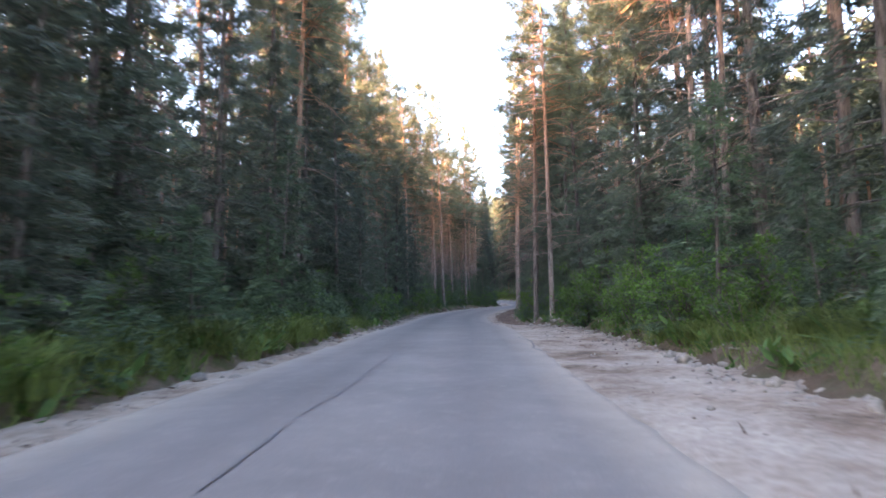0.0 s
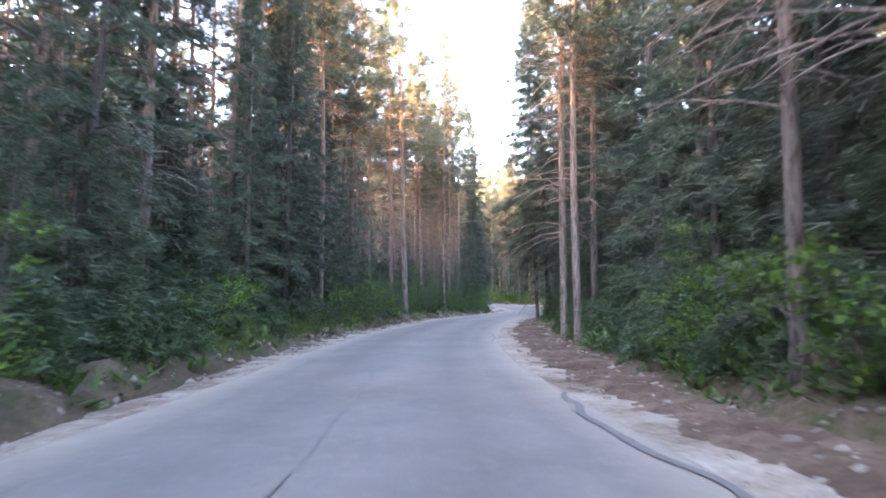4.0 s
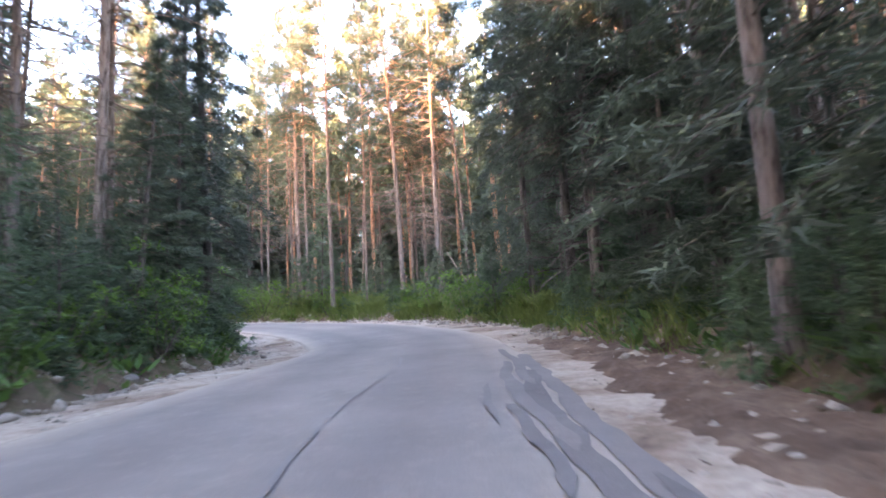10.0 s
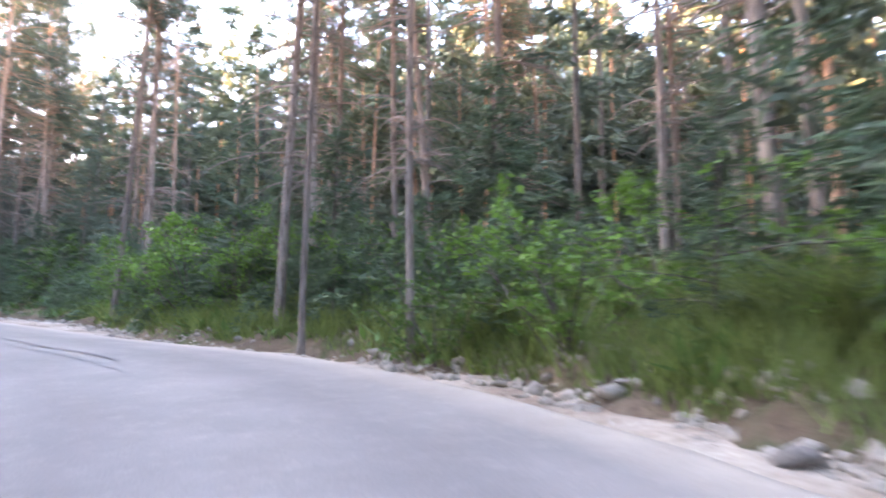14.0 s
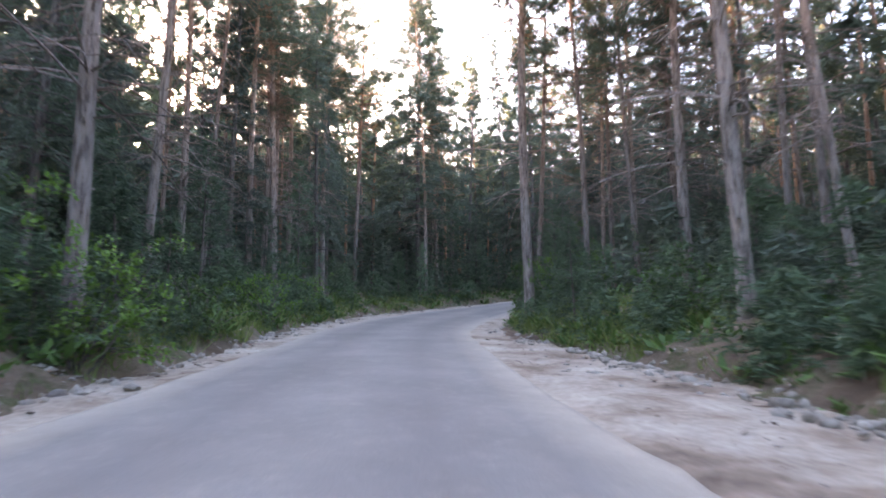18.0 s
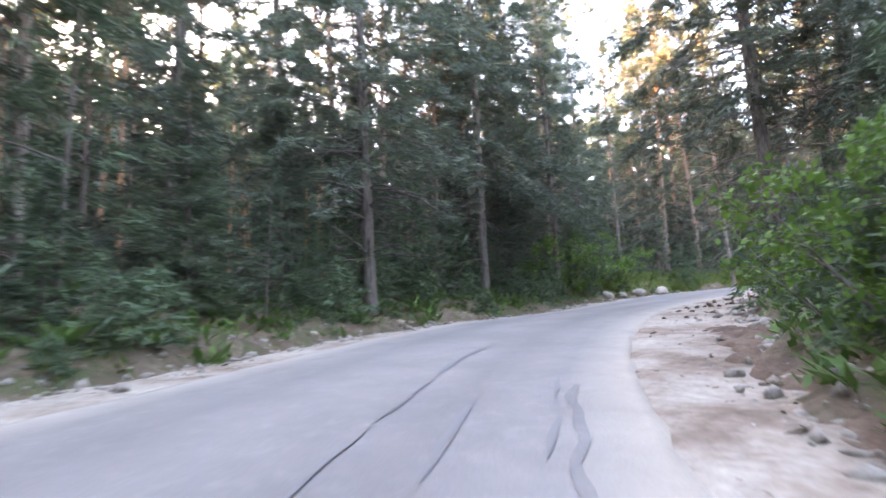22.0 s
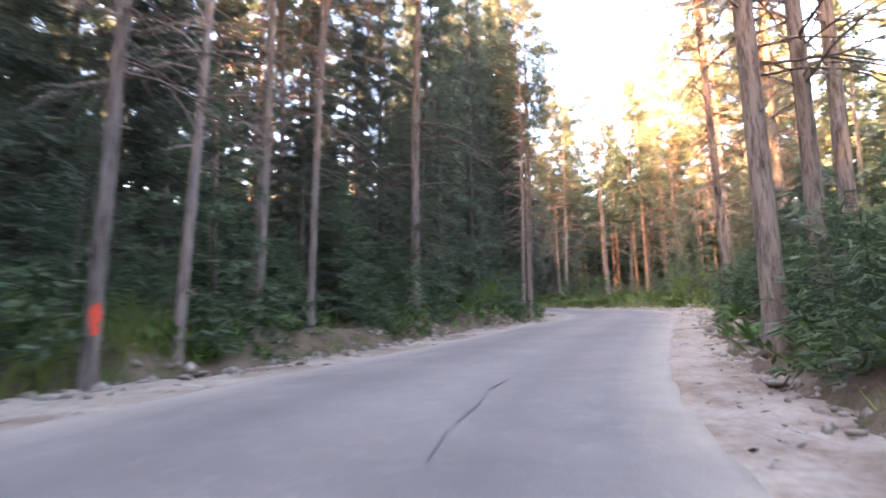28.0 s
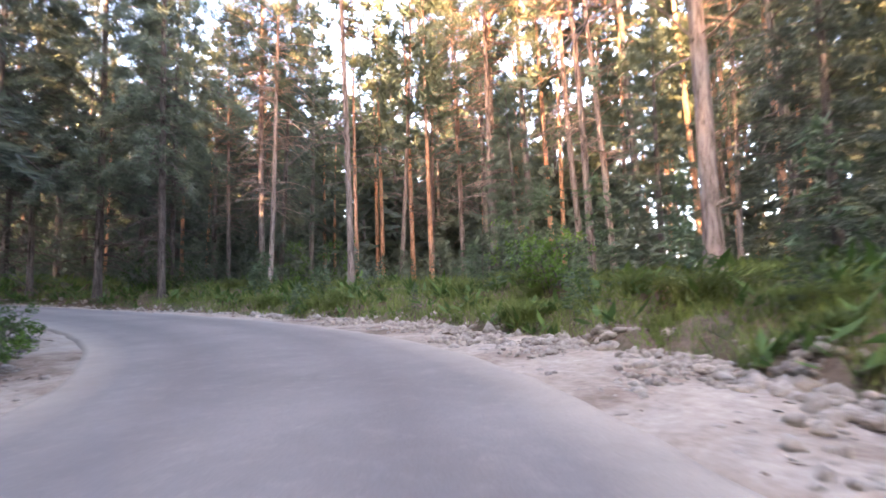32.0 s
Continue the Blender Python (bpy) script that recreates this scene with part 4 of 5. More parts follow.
def beside(n, lo, hi):
    """n random places beside the road, lo to hi metres past the shoulder's edge: x, y, metres past it, station, side."""
    s = rng.uniform(-38, STATION[-1] + 14, n)
    sd = rng.choice([-1, 1], n)
    e = lo + (hi - lo) * rng.random(n)
    w = np.where(sd > 0, np.interp(s, SHOULDERS[:, 0], SHOULDERS[:, 1]), np.interp(s, SHOULDERS[:, 0], SHOULDERS[:, 2]))
    over = np.clip(s - STATION[-1], 0, None)
    o = sd * (np.interp(s, STATION, LINE[:, 3]) + w + e)
    x = np.interp(s, STATION, LINE[:, 0]) + np.interp(s, STATION, LEFT[:, 0]) * o + WAY[-1, 0] * over
    y = np.interp(s, STATION, LINE[:, 1]) + np.interp(s, STATION, LEFT[:, 1]) * o + WAY[-1, 1] * over
    lat, st, _, half = along(x, y)
    past = np.abs(lat) - half - np.where(lat > 0, np.interp(st, SHOULDERS[:, 0], SHOULDERS[:, 1]), np.interp(st, SHOULDERS[:, 0], SHOULDERS[:, 2]))
    return x, y, past, st, np.sign(lat)


def open_stand(st, sd):
    """Stretches outside the bends where the pines stand free."""
    return sd < 0 and (92 < st < 128 or st > 222 or 136 < st < 156)


# The rest of the stand beside the road, then the woods behind it.
for x, y, p, st, sd in zip(*beside(700, 1.8, 6.0)):
    if p > 1.8 and clear(x, y, 1.6) and not open_stand(st, sd) and not (sd < 0 and 206 < st < 217) and COUNT.get("spruce_tree", 0) < MOST["spruce_tree"] - 90:
        plant("spruce", x, y, 0.22, rng.uniform(0.22, 0.5), 0.024, int(rng.choice([0, 2])))
for x, y, p, st, sd in zip(*beside(1100, 4.0, 15.0)):
    if p > (6.0 if open_stand(st, sd) else 4.2) and clear(x, y, 1.9):
        kind = "pine" if rng.random() < 0.68 or open_stand(st, sd) else "spruce"
        if COUNT.get(kind + "_tree", 0) < MOST[kind + "_tree"]:
            plant(kind if p < 7 else kind + "_far", x, y, rng.uniform(0.2, 0.34) if kind == "pine" else None, rng.uniform(0.8, 1.1) if kind == "pine" else rng.uniform(0.5, 1.0))


def far_tree(r, spruce, fine):
    h = r.uniform(14, 20)
    line = trunk_line(h, 0.3, r)
    if spruce:
        _, leaf = spruce_crown(line, h, 0.04, 24, 8 + fine, 4 + 3 * fine, 1.1 - 0.45 * fine, 0.17 - 0.05 * fine, r, 2.8, 0.4)
    else:
        _, leaf = pine_crown(line, h, r.uniform(0.22, 0.45), 24, 9, 4 + 4 * fine, 0.95 - 0.4 * fine, 0.17 - 0.05 * fine, r, 2.6)
    return tube(line[::2], np.linspace(0.2 if spruce else 0.16, 0.03, len(line[::2])), 5), leaf


# Deep stands, most of which close the view where the road turns: x from, to, y from, to, trees.
# The last two are added towards the sun, to shade road and trunks.
CLOSED = [(-34, 24, 203, 262, 420), (-84, -52, 84, 122, 260), (-84, -62, 122, 186, 300), (-62, -38, 182, 230, 220), (24, 52, 84, 140, 300), (-30, 14, 128, 160, 240), (-12, 6, 152, 200, 140), (-104, -84, 104, 172, 170), (-40, -27, 196, 226, 120)]


def closed_spots(r):
    for x0, x1, y0, y1, n in CLOSED:
        x, y = r.uniform(x0, x1, n), r.uniform(y0, y1, n)
        lat, st, _, half = along(x, y)
        p = np.abs(lat) - half - 2.0
        yield from ((a, b, c) for a, b, c in zip(x, y, p) if c > 9)


def far_woods():
    r = np.random.default_rng(77)
    kinds = [far_tree(r, k % 8 > 4, int(k < 8)) for k in range(16)]
    lists = {0: [], 1: []}, {0: [], 1: []}
    spots = [(x, y, p) for lo, hi, n in ((8, 34, 2600), (34, 75, 1900)) for x, y, p, st, sd in zip(*beside(n, lo, hi)) if p > 8 and (sd < 0 or st > 120 or p > 40 or r.random() > 0.2)]
    spots += list(closed_spots(r))
    took = []
    for x, y, p in spots:
        if took and np.min((np.array(took)[:, 0] - x) ** 2 + (np.array(took)[:, 1] - y) ** 2) < 5.5:
            continue
        if not clear(x, y, 1.8):
            continue
        took.append((x, y, p))
    z = terrain([t[0] for t in took], [t[1] for t in took])
    for (x, y, p), zz in zip(took, z):
        k = int(r.integers(8)) + 8 * (p > 24)
        wood, leaf = kinds[k]
        a, s = r.uniform(0, 6.28), r.uniform(0.85, 1.15)
        m = np.array([[math.cos(a), -math.sin(a), 0], [math.sin(a), math.cos(a), 0], [0, 0, 1]]) * s
        for j, (v, f) in enumerate((wood, leaf)):
            lists[int(k % 8 > 4)][j].append((v @ m.T + [x, y, zz - 0.1], f))
    for k, (name, bark, needle, label) in enumerate((("far_pines", BARK_PINE, NEEDLE_PINE, "deep pine woods behind the roadside trees"),
                                                     ("far_spruces", BARK_SPRUCE, NEEDLE_SPRUCE, "dark spruce woods behind the roadside trees"))):
        wv, wf = join(lists[k][0])
        lv, lf = join(lists[k][1])
        me = tri_mesh(name, np.vstack([wv, lv]), np.vstack([wf, lf + len(wv)]), [bark, needle], False, [0] * len(wf) + [1] * len(lf))
        tagged(new(name, me), label, "woods", kind="stuff")
    return took


FAR = far_woods()


# ---- bushes, young spruces, grass ----
def build_bush(seed, h, wide, leaves, mat, label, leaf=0.078):
    r = np.random.default_rng(seed)
    wood, cent, out = [], [], []
    for k in range(11):
        a = r.uniform(0, 6.28)
        L = h * r.uniform(0.6, 1.05)
        b = bough(np.array([r.normal(0, 0.1), r.normal(0, 0.1), -0.1]), a, r.uniform(0.75, 1.4), L, L * r.uniform(0, 0.25), 4)
        b[:, :2] *= wide
        wood.append(tube(b, np.linspace(0.022, 0.005, 4), 3, False))
        for _ in range(5):
            i = r.integers(1, 4)
            t = bough(b[i], r.uniform(0, 6.28), r.uniform(-0.1, 0.7), h * r.uniform(0.15, 0.4), 0.08, 3)
            wood.append(tube(t, np.linspace(0.008, 0.003, 3), 3, False))
            n = max(3, leaves // 30)
            q = r.uniform(0.2, 1, n)
            p = np.stack([np.interp(q, np.linspace(0, 1, 3), t[:, j]) for j in range(3)], 1)
            cent.append(p + r.normal(0, 0.05, p.shape))
            out.append(unit(p - [0, 0, h * 0.3]))
    c, o = np.concatenate(cent), np.concatenate(out)
    d = unit(o * 0.6 + r.normal(0, 0.7, c.shape) - [0, 0, 0.25])
    s = unit(np.cross(d, r.normal(0, 0.5, c.shape) + [0, 0, 1.0]))
    L = leaf * r.uniform(0.6, 1.35, (len(c), 1))
    root = new("bush")
    root.empty_display_size = 0.3
    tagged(root, label, "bush", "leafy bushes on the verge")
    part("stem", tri_mesh("stem", *join(wood), BARK_SPRUCE, True), root)
    part("foliage", tri_mesh("foliage", *blades(c, d * L, s * L * 0.34), mat), root)
    return root


PROTO["bush"] = [build_bush(61, 1.8, 1.1, 900, LEAF, "bright green hazel bush at the forest edge"),
                 build_bush(62, 1.4, 1.3, 800, LEAF_DARK, "dark green leafy bush at the forest edge"),
                 build_bush(63, 2.6, 0.8, 1000, LEAF, "tall bright leafy sapling bush beside the road"),
                 build_bush(64, 1.1, 1.4, 700, LEAF, "low spreading green bush on the verge")]
# Bushes that stand out: station, metres left of the road's centre, height, model.
BUSHES = [(11.6, -6.6, 1.9, 0), (12.5, -8.4, 2.0, 0), (26, -6.6, 3.4, 2), (33, -6.8, 1.5, 0), (30, -6.4, 1.0, 3), (42, -5.8, 1.5, 0), (79, -7.4, 3.0, 2),
          (75, -8.2, 3.2, 2), (97, -6.6, 1.3, 3), (100, -6.6, 1.4, 1), (104, -6.6, 1.4, 0), (109, -6.0, 1.7, 0), (112, -6.2, 2.2, 1), (115, -6.2, 2.3, 0),
          (118, -6.4, 2.6, 0), (126, -7.6, 2.0, 1), (135, -8.8, 3.6, 2)]
BUSHES += [(132, -8.4, 2.6, 0), (142, -8.0, 2.2, 1), (151, -6.8, 2.4, 0), (155, -6.2, 2.3, 1), (152, -8.0, 3.0, 2), (165, -5.8, 2.0, 0), (167.5, -6.0, 2.0, 0), (166, -6.4, 2.2, 0),
           (178, -6.6, 2.4, 0), (180, -6.2, 1.8, 1), (181.5, -6.6, 2.2, 0), (183, -6.4, 1.6, 3), (187.8, -6.9, 1.6, 0), (60, 6.4, 1.6, 1), (64, 6.7, 1.8, 0), (68, 6.8, 1.7, 0), (72, 7.0, 2.0, 0), (77, 7.3, 1.8, 1)]
BUSHES += [(82, 7.3, 1.8, 0), (85, 7.0, 1.5, 1), (150, 6.2, 1.5, 0), (145, 6.5, 1.3, 1), (187, 6.2, 3.0, 0), (189, 5.9, 3.3, 0), (190.5, 5.8, 2.6, 0), (188, 6.6, 3.4, 2), (201, 7.0, 1.0, 3),
           (245, 5.8, 1.6, 0), (232, -9.2, 1.5, 1), (240, -9.6, 1.8, 0), (246, -8.8, 1.8, 0), (238, -7.6, 1.3, 3), (252, -8.0, 1.9, 1)]


MODEL_HEIGHT = (1.8, 1.4, 2.6, 1.1)
trees_standing = list(STANDING)
BUSHES += [(15, -6.7, 2.6, 2), (17, -7.0, 2.3, 0), (20, -6.8, 2.6, 2), (22.5, -6.7, 2.0, 0), (28, -6.5, 2.2, 2), (61, 6.6, 2.2, 2), (66, 6.8, 2.4, 2), (74, 7.2, 2.2, 2), (50, 6.2, 1.6, 1), (103, -5.8, 1.2, 3), (107, -5.2, 1.6, 0)]
BUSHES += [(66, -6.4, 1.0, 3), (69, -6.5, 0.9, 3), (63.5, -6.4, 1.1, 1), (243, 5.4, 1.3, 1), (246, 5.2, 1.4, 0), (249, 5.2, 1.2, 1)]
BUSHES += [(113.5, -5.7, 2.0, 0), (117, -5.4, 2.8, 2), (119, -5.6, 2.8, 0), (121, -5.9, 3.0, 2), (123, -6.5, 2.6, 0), (125, -7.2, 2.8, 2), (122, -7.0, 3.0, 0)]
for s, o, h, k in BUSHES:
    plant("bush", *at_station(s, o), None, h / MODEL_HEIGHT[k], 0.03, k)
# Hazel and young spruce that crowd the verge: from station, to station, side, step.
for s0, s1, side, step in ((56, 92, 1, 2.6), (6, 50, 1, 4.5), (14, 46, -1, 4.0), (118, 160, 1, 5.0), (222, 240, 1, 3.5)):
    for k, s in enumerate(np.arange(s0, s1, step)):
        plant("bush", *at_edge(s + rng.uniform(-0.6, 0.6), side, rng.uniform(0.3, 1.3)), None, rng.uniform(0.75, 1.25), 0.03, (0, 2, 1)[k % 3])
for s, past, size in ((95.5, 0.6, 0.9), (97.5, 0.5, 1.0), (99.5, 0.4, 1.1), (101.5, 0.7, 1.2), (106, 0.4, 0.8), (109, 0.3, 1.0), (111, 0.2, 1.1)):
    plant("bush", *at_edge(s, -1, past), None, size, 0.03, 0)
for x, y, size in ((12.7, 80.3, 0.5), (13.2, 79.6, 0.65), (14.1, 80.2, 0.7), (13.9, 79.3, 0.8), (12.6, 78.9, 0.5)):
    plant("young", x, y, None, size, 0.03, 0)
# Bushes and seedlings on the rubble inside the last bend.
for k, s in enumerate((237.5, 239, 240.5, 242, 243.5, 245, 247)):
    plant("bush", *at_edge(s, 1, rng.uniform(-0.35, 0.1)), None, rng.uniform(0.5, 0.85), 0.03, (1, 3, 1)[k % 3])
    plant("young", *at_edge(s + 0.7, 1, rng.uniform(0.1, 0.6)), None, rng.uniform(0.4, 0.7), 0.03)
STANDING = list(trees_standing)
for x, y, p, st, sd in zip(*beside(900, 0.5, 5.0)):
    if p > 0.4 and clear(x, y, 0.75) and not (sd < 0 and 206 < st < 217) and COUNT.get("bush", 0) < MOST["bush"]:
        if hills(np.array([x]), np.array([y]), 14.0, 2, 2.2)[0] > -0.15:
            plant("bush", x, y, None, rng.uniform(0.45, 0.95), 0.03, int(rng.choice([0, 1, 1, 3])))
for x, y, p, st, sd in zip(*beside(1700, 0.5, 3.6)):
    if p > 0.5 and clear(x, y, 0.9) and not (sd < 0 and 206 < st < 217) and COUNT.get("young_spruce", 0) < MOST["young_spruce"] - 110:
        plant("young", x, y, None, rng.uniform(0.4, 1.6) * (0.6 if p < 1.2 else 1.0) * (0.4 if sd < 0 and st > 222 else 1.0), 0.03)


# Young spruces that screen the forest edge: station, metres left of the road's centre.
SCREEN = [(5, 5.7), (10, 5.8), (15, 5.7), (20, 5.8), (25, 5.8), (30, 5.7), (35, 5.7), (40, 5.7), (45, 6.1), (50, 6.4), (54, 6.5), (58, 6.5), (62, 6.6), (66, 6.9), (70, 7.0), (74, 7.2),
          (80, 7.2), (83, 7.0), (86, 6.8), (88, 7.2), (90, 7.4), (92, 7.2), (94, 7.0), (14, -7.2), (18, -7.4), (22, -7.3), (28, -7.2), (35, -6.9), (38, -6.6), (44, -7.0)]
SCREEN += [(203, 7.3), (207, 7.2), (211, 6.8), (213, 6.8), (216, 6.8), (219, 6.9), (222, 6.7), (225, 6.7), (228, 6.4), (150, -6.6), (154, -6.4), (158, -5.9), (162, -5.9), (168, -7.2), (142, 6.3), (147, 6.4),
           (152, 6.6), (174, 7.2), (177, 7.0), (181, 7.2), (112, -7.0), (116, -7.2), (128, 7.0), (133, 7.0), (96, -7.4), (90, -7.4), (84, -8.2)]
SCREEN += [(s, 5.9) for s in (7.5, 12.5, 17.5, 22.5, 27.5, 32.5, 37.5, 42.5)] + [(47.5, 6.4), (52, 6.6), (56, 6.7), (60, 6.8), (64, 6.9), (68, 7.1), (72, 7.3), (76, 7.4), (78, 7.2)]
SCREEN += [(s, 7.2 + 0.3 * (s % 2)) for s in (118, 121, 124, 126, 130, 136, 139, 144, 149, 155, 159, 163)] + [(167, 7.0), (170, 7.2), (184, 7.6), (187, 7.6), (231, 6.0), (234, 5.6), (237, 5.5), (240, 5.4), (243, 5.6), (245, 5.3), (247, 5.6)]
SCREEN += [(85, -7.0), (88, -7.2), (92, -7.0), (180, -7.0), (183, -7.2), (178, -7.6), (67, -6.6), (70, -6.7)]
for s, o in SCREEN:
    plant("young", *at_station(s, o + rng.uniform(-0.2, 0.5) * np.sign(o)), None, rng.uniform(0.65, 1.35), 0.03)


def undergrowth():
    """Low dark thicket between the trunks, past the verge."""
    r = np.random.default_rng(91)
    kinds = []
    for k in range(5):
        h = r.uniform(2.0, 6.5)
        line = trunk_line(h, 0.05, r)
        kinds.append(spruce_crown(line, h, 0.02, 20, 5, 5, 0.42, 0.12, r, 0.32 * h + 0.5, 0.2)[1])
    for k in range(5):
        h = r.uniform(5.0, 12.0)
        kinds.append(spruce_crown(trunk_line(h, 0.05, r), h, 0.02, 18, 4, 3, 1.1, 0.2, r, 0.3 * h + 0.5, 0.2)[1])
    x, y, p, st, sd = (np.concatenate(q) for q in zip(beside(1500, 1.6, 18.0), beside(1500, 14.0, 60.0)))
    keep = p > 1.6
    more = np.array(list(closed_spots(r)))
    x, y, p = (np.concatenate([a[keep], more[:, k]]) for k, a in enumerate((x, y, p)))
    z = terrain(x, y)
    pieces = []
    for a, b, c, q in zip(x, y, z, p):
        v, f = kinds[int(r.integers(5)) + 5 * (q > 18)]
        t, s = r.uniform(0, 6.28), r.uniform(0.25, 1.1) if q < 18 else r.uniform(0.7, 1.2)
        if q < 16 and a > -26 and b > 170:
            s *= 0.6
        m = np.array([[math.cos(t), -math.sin(t), 0], [math.sin(t), math.cos(t), 0], [0, 0, 1]]) * s
        pieces.append((v @ m.T + [a, b, c - 0.05], f))
    tagged(new("undergrowth", tri_mesh("undergrowth", *join(pieces), NEEDLE_SPRUCE)),
           "dark thicket of young spruce between the trunks", "undergrowth", kind="stuff")


undergrowth()


def thicket():
    """Knee-high to man-high spruce seedlings crowding the very edge of the verge."""
    r = np.random.default_rng(97)
    kinds = []
    for k in range(6):
        h = (0.7, 1.0, 1.3, 1.6, 1.9, 2.3)[k]
        kinds.append(spruce_crown(trunk_line(h, 0.03, r), h, 0.02, 20, 6, 5, 0.19, 0.1, r, 0.36 * h + 0.22, 0.2)[1])
    x, y, p, st, sd = beside(2300, 0.25, 2.6)
    dense = np.where(sd > 0, np.interp(st, THICK[:, 0], THICK[:, 1]), np.interp(st, THICK[:, 0], THICK[:, 2]))
    keep = (p > 0.25) & (r.random(len(x)) < dense)
    x, y, p = x[keep], y[keep], p[keep]
    z = terrain(x, y)
    pieces = []
    for a, b, c, q in zip(x, y, z, p):
        v, f = kinds[int(min(5, r.integers(0, 4) + (q > 1.0) + (q > 1.8)))]
        t, s = r.uniform(0, 6.28), r.uniform(0.7, 1.2)
        m = np.array([[math.cos(t), -math.sin(t), 0], [math.sin(t), math.cos(t), 0], [0, 0, 1]]) * s
        pieces.append((v @ m.T + [a, b, c - 0.03], f))
    tagged(new("thicket", tri_mesh("thicket", *join(pieces), NEEDLE_YOUNG)), "dense low spruce seedlings along the verge", "thicket", kind="stuff")


# How densely seedlings crowd the edge: station, left, right.
THICK = np.array([(-40, 0.4, 0.4), (0, 0.45, 0.3), (22, 0.5, 0.5), (45, 0.9, 0.7), (92, 0.9, 0.8), (98, 0.3, 0.25), (112, 0.2, 0.5), (124, 0.4, 0.5), (140, 0.7, 0.6), (165, 0.6, 0.6), (186, 0.5, 0.4),
                  (192, 0.15, 0.3), (202, 0.7, 0.8), (222, 0.8, 0.8), (228, 0.9, 0.15), (238, 0.4, 0.1), (262, 0.4, 0.1)])
thicket()

# Stretches of tall grass: from station, to station, side, metres past the shoulder, tufts.
GRASSY = [(-10, 22, -1, 3.0, 1500), (8, 30, 1, 2.5, 1300), (86, 112, -1, 3.5, 1900), (112, 130, -1, 2.0, 800), (190, 210, 1, 4.0, 2200), (224, 262, -1, 6.0, 4200), (93, 108, -1, 2.6, 2000),
          (140, 160, -1, 2.5, 900), (45, 64, 1, 2.5, 900), (138, 165, 1, 1.8, 900), (-12, 20, 1, 2.2, 1500), (104, 118, -1, 2.5, 1500), (222, 250, -1, 4.0, 2500), (-38, 262, 1, 2.5, 2200), (-38, 262, -1, 2.5, 2200)]


def grass():
    r = np.random.default_rng(5)
    base, way, side = [], [], []
    for s0, s1, sd, deep, n in GRASSY:
        s = r.uniform(s0, s1, n)
        w = np.where(sd > 0, np.interp(s, SHOULDERS[:, 0], SHOULDERS[:, 1]), np.interp(s, SHOULDERS[:, 0], SHOULDERS[:, 2]))
        o = sd * (np.interp(s, STATION, LINE[:, 3]) + w + 0.1 + deep * r.random(n) ** 1.3)
        x = np.interp(s, STATION, LINE[:, 0]) + np.interp(s, STATION, LEFT[:, 0]) * o
        y = np.interp(s, STATION, LINE[:, 1]) + np.interp(s, STATION, LEFT[:, 1]) * o
        long = n / (s1 - s0) / deep > 12
        keep = hills(x, y, 3.0, 3, 1.7) > (-0.6 if long else -0.1)
        x, y = x[keep], y[keep]
        c = np.column_stack([x, y, terrain(x, y) - 0.03])
        c = np.repeat(c, 7, 0) + r.normal(0, 0.09, (len(c) * 7, 3)) * [1, 1, 0]
        h = r.uniform(0.15, 0.6, (len(c), 1)) * (0.7 if s0 > 220 else 1.1 if long else 0.55)
        d = np.column_stack([r.normal(0, 0.38, (len(c), 2)), np.ones(len(c))]) * h
        base.append(c)
        way.append(d)
        side.append(unit(np.cross(d, r.normal(0, 1, d.shape))) * 0.013)
    tagged(new("grass", tri_mesh("grass", *needles(np.concatenate(base), np.concatenate(way), np.concatenate(side)), GRASS)),
           "tall green grass along the verge", "grass", kind="stuff")


grass()


def herbs():
    """Low broad-leaved plants and ferns over the verge and the forest floor next to it."""
    r = np.random.default_rng(41)
    x, y, p, st, sd = (np.concatenate(q) for q in zip(beside(7200, 0.0, 2.2), beside(4200, 2.0, 9.0)))
    keep = (p > 0.05) & (hills(x, y, 4.0, 3, 0.9) > -0.6)
    x, y = x[keep], y[keep]
    c = np.repeat(np.column_stack([x, y, terrain(x, y)]), 12, 0)
    h = np.repeat(r.uniform(0.1, 0.4, (len(x), 1)), 12, 0)
    a = r.uniform(0, 6.28, len(c))
    d = np.column_stack([np.cos(a), np.sin(a), r.uniform(0.1, 1.1, len(c))]) * h * r.uniform(0.6, 1.1, (len(c), 1))
    s = np.column_stack([-np.sin(a), np.cos(a), r.normal(0, 0.3, len(c))]) * h * r.uniform(0.1, 0.2, (len(c), 1))
    base = c + np.column_stack([r.normal(0, 0.12, (len(c), 2)), np.zeros(len(c))]) * [1, 1, 0] + [0, 0, 1] * h * r.uniform(0, 0.7, (len(c), 1))
    tagged(new("herbs", tri_mesh("herbs", *blades(base, d, s), LEAF_DARK)), "low green herbs and ferns on the verge", "herbs", kind="stuff")


herbs()


# ---- stones ----
def stone_shape(seed, rough=0.3):
    bm = bmesh.new()
    bmesh.ops.create_icosphere(bm, subdivisions=2, radius=1)
    for v in bm.verts:
        n = noise.noise_vector(v.co * 0.9 + Vector((seed * 3.1, seed, 0)))
        v.co = v.co * (1 + rough * n.x) + 0.45 * rough * noise.noise_vector(v.co * 2.5 + Vector((seed, 0, seed)))
        v.co.z *= 0.68
    return bm


STONES = []
for k in range(6):
    bm = stone_shape(k + 1, 0.42)
    for mat in (ROCK, ROCK_DARK):
        me = bpy.data.meshes.new("stone")
        bm.to_mesh(me)
        me.materials.append(mat)
        me.polygons.foreach_set("use_smooth", [k % 2 == 0] * len(me.polygons))
        STONES.append(me)
    bm.free()


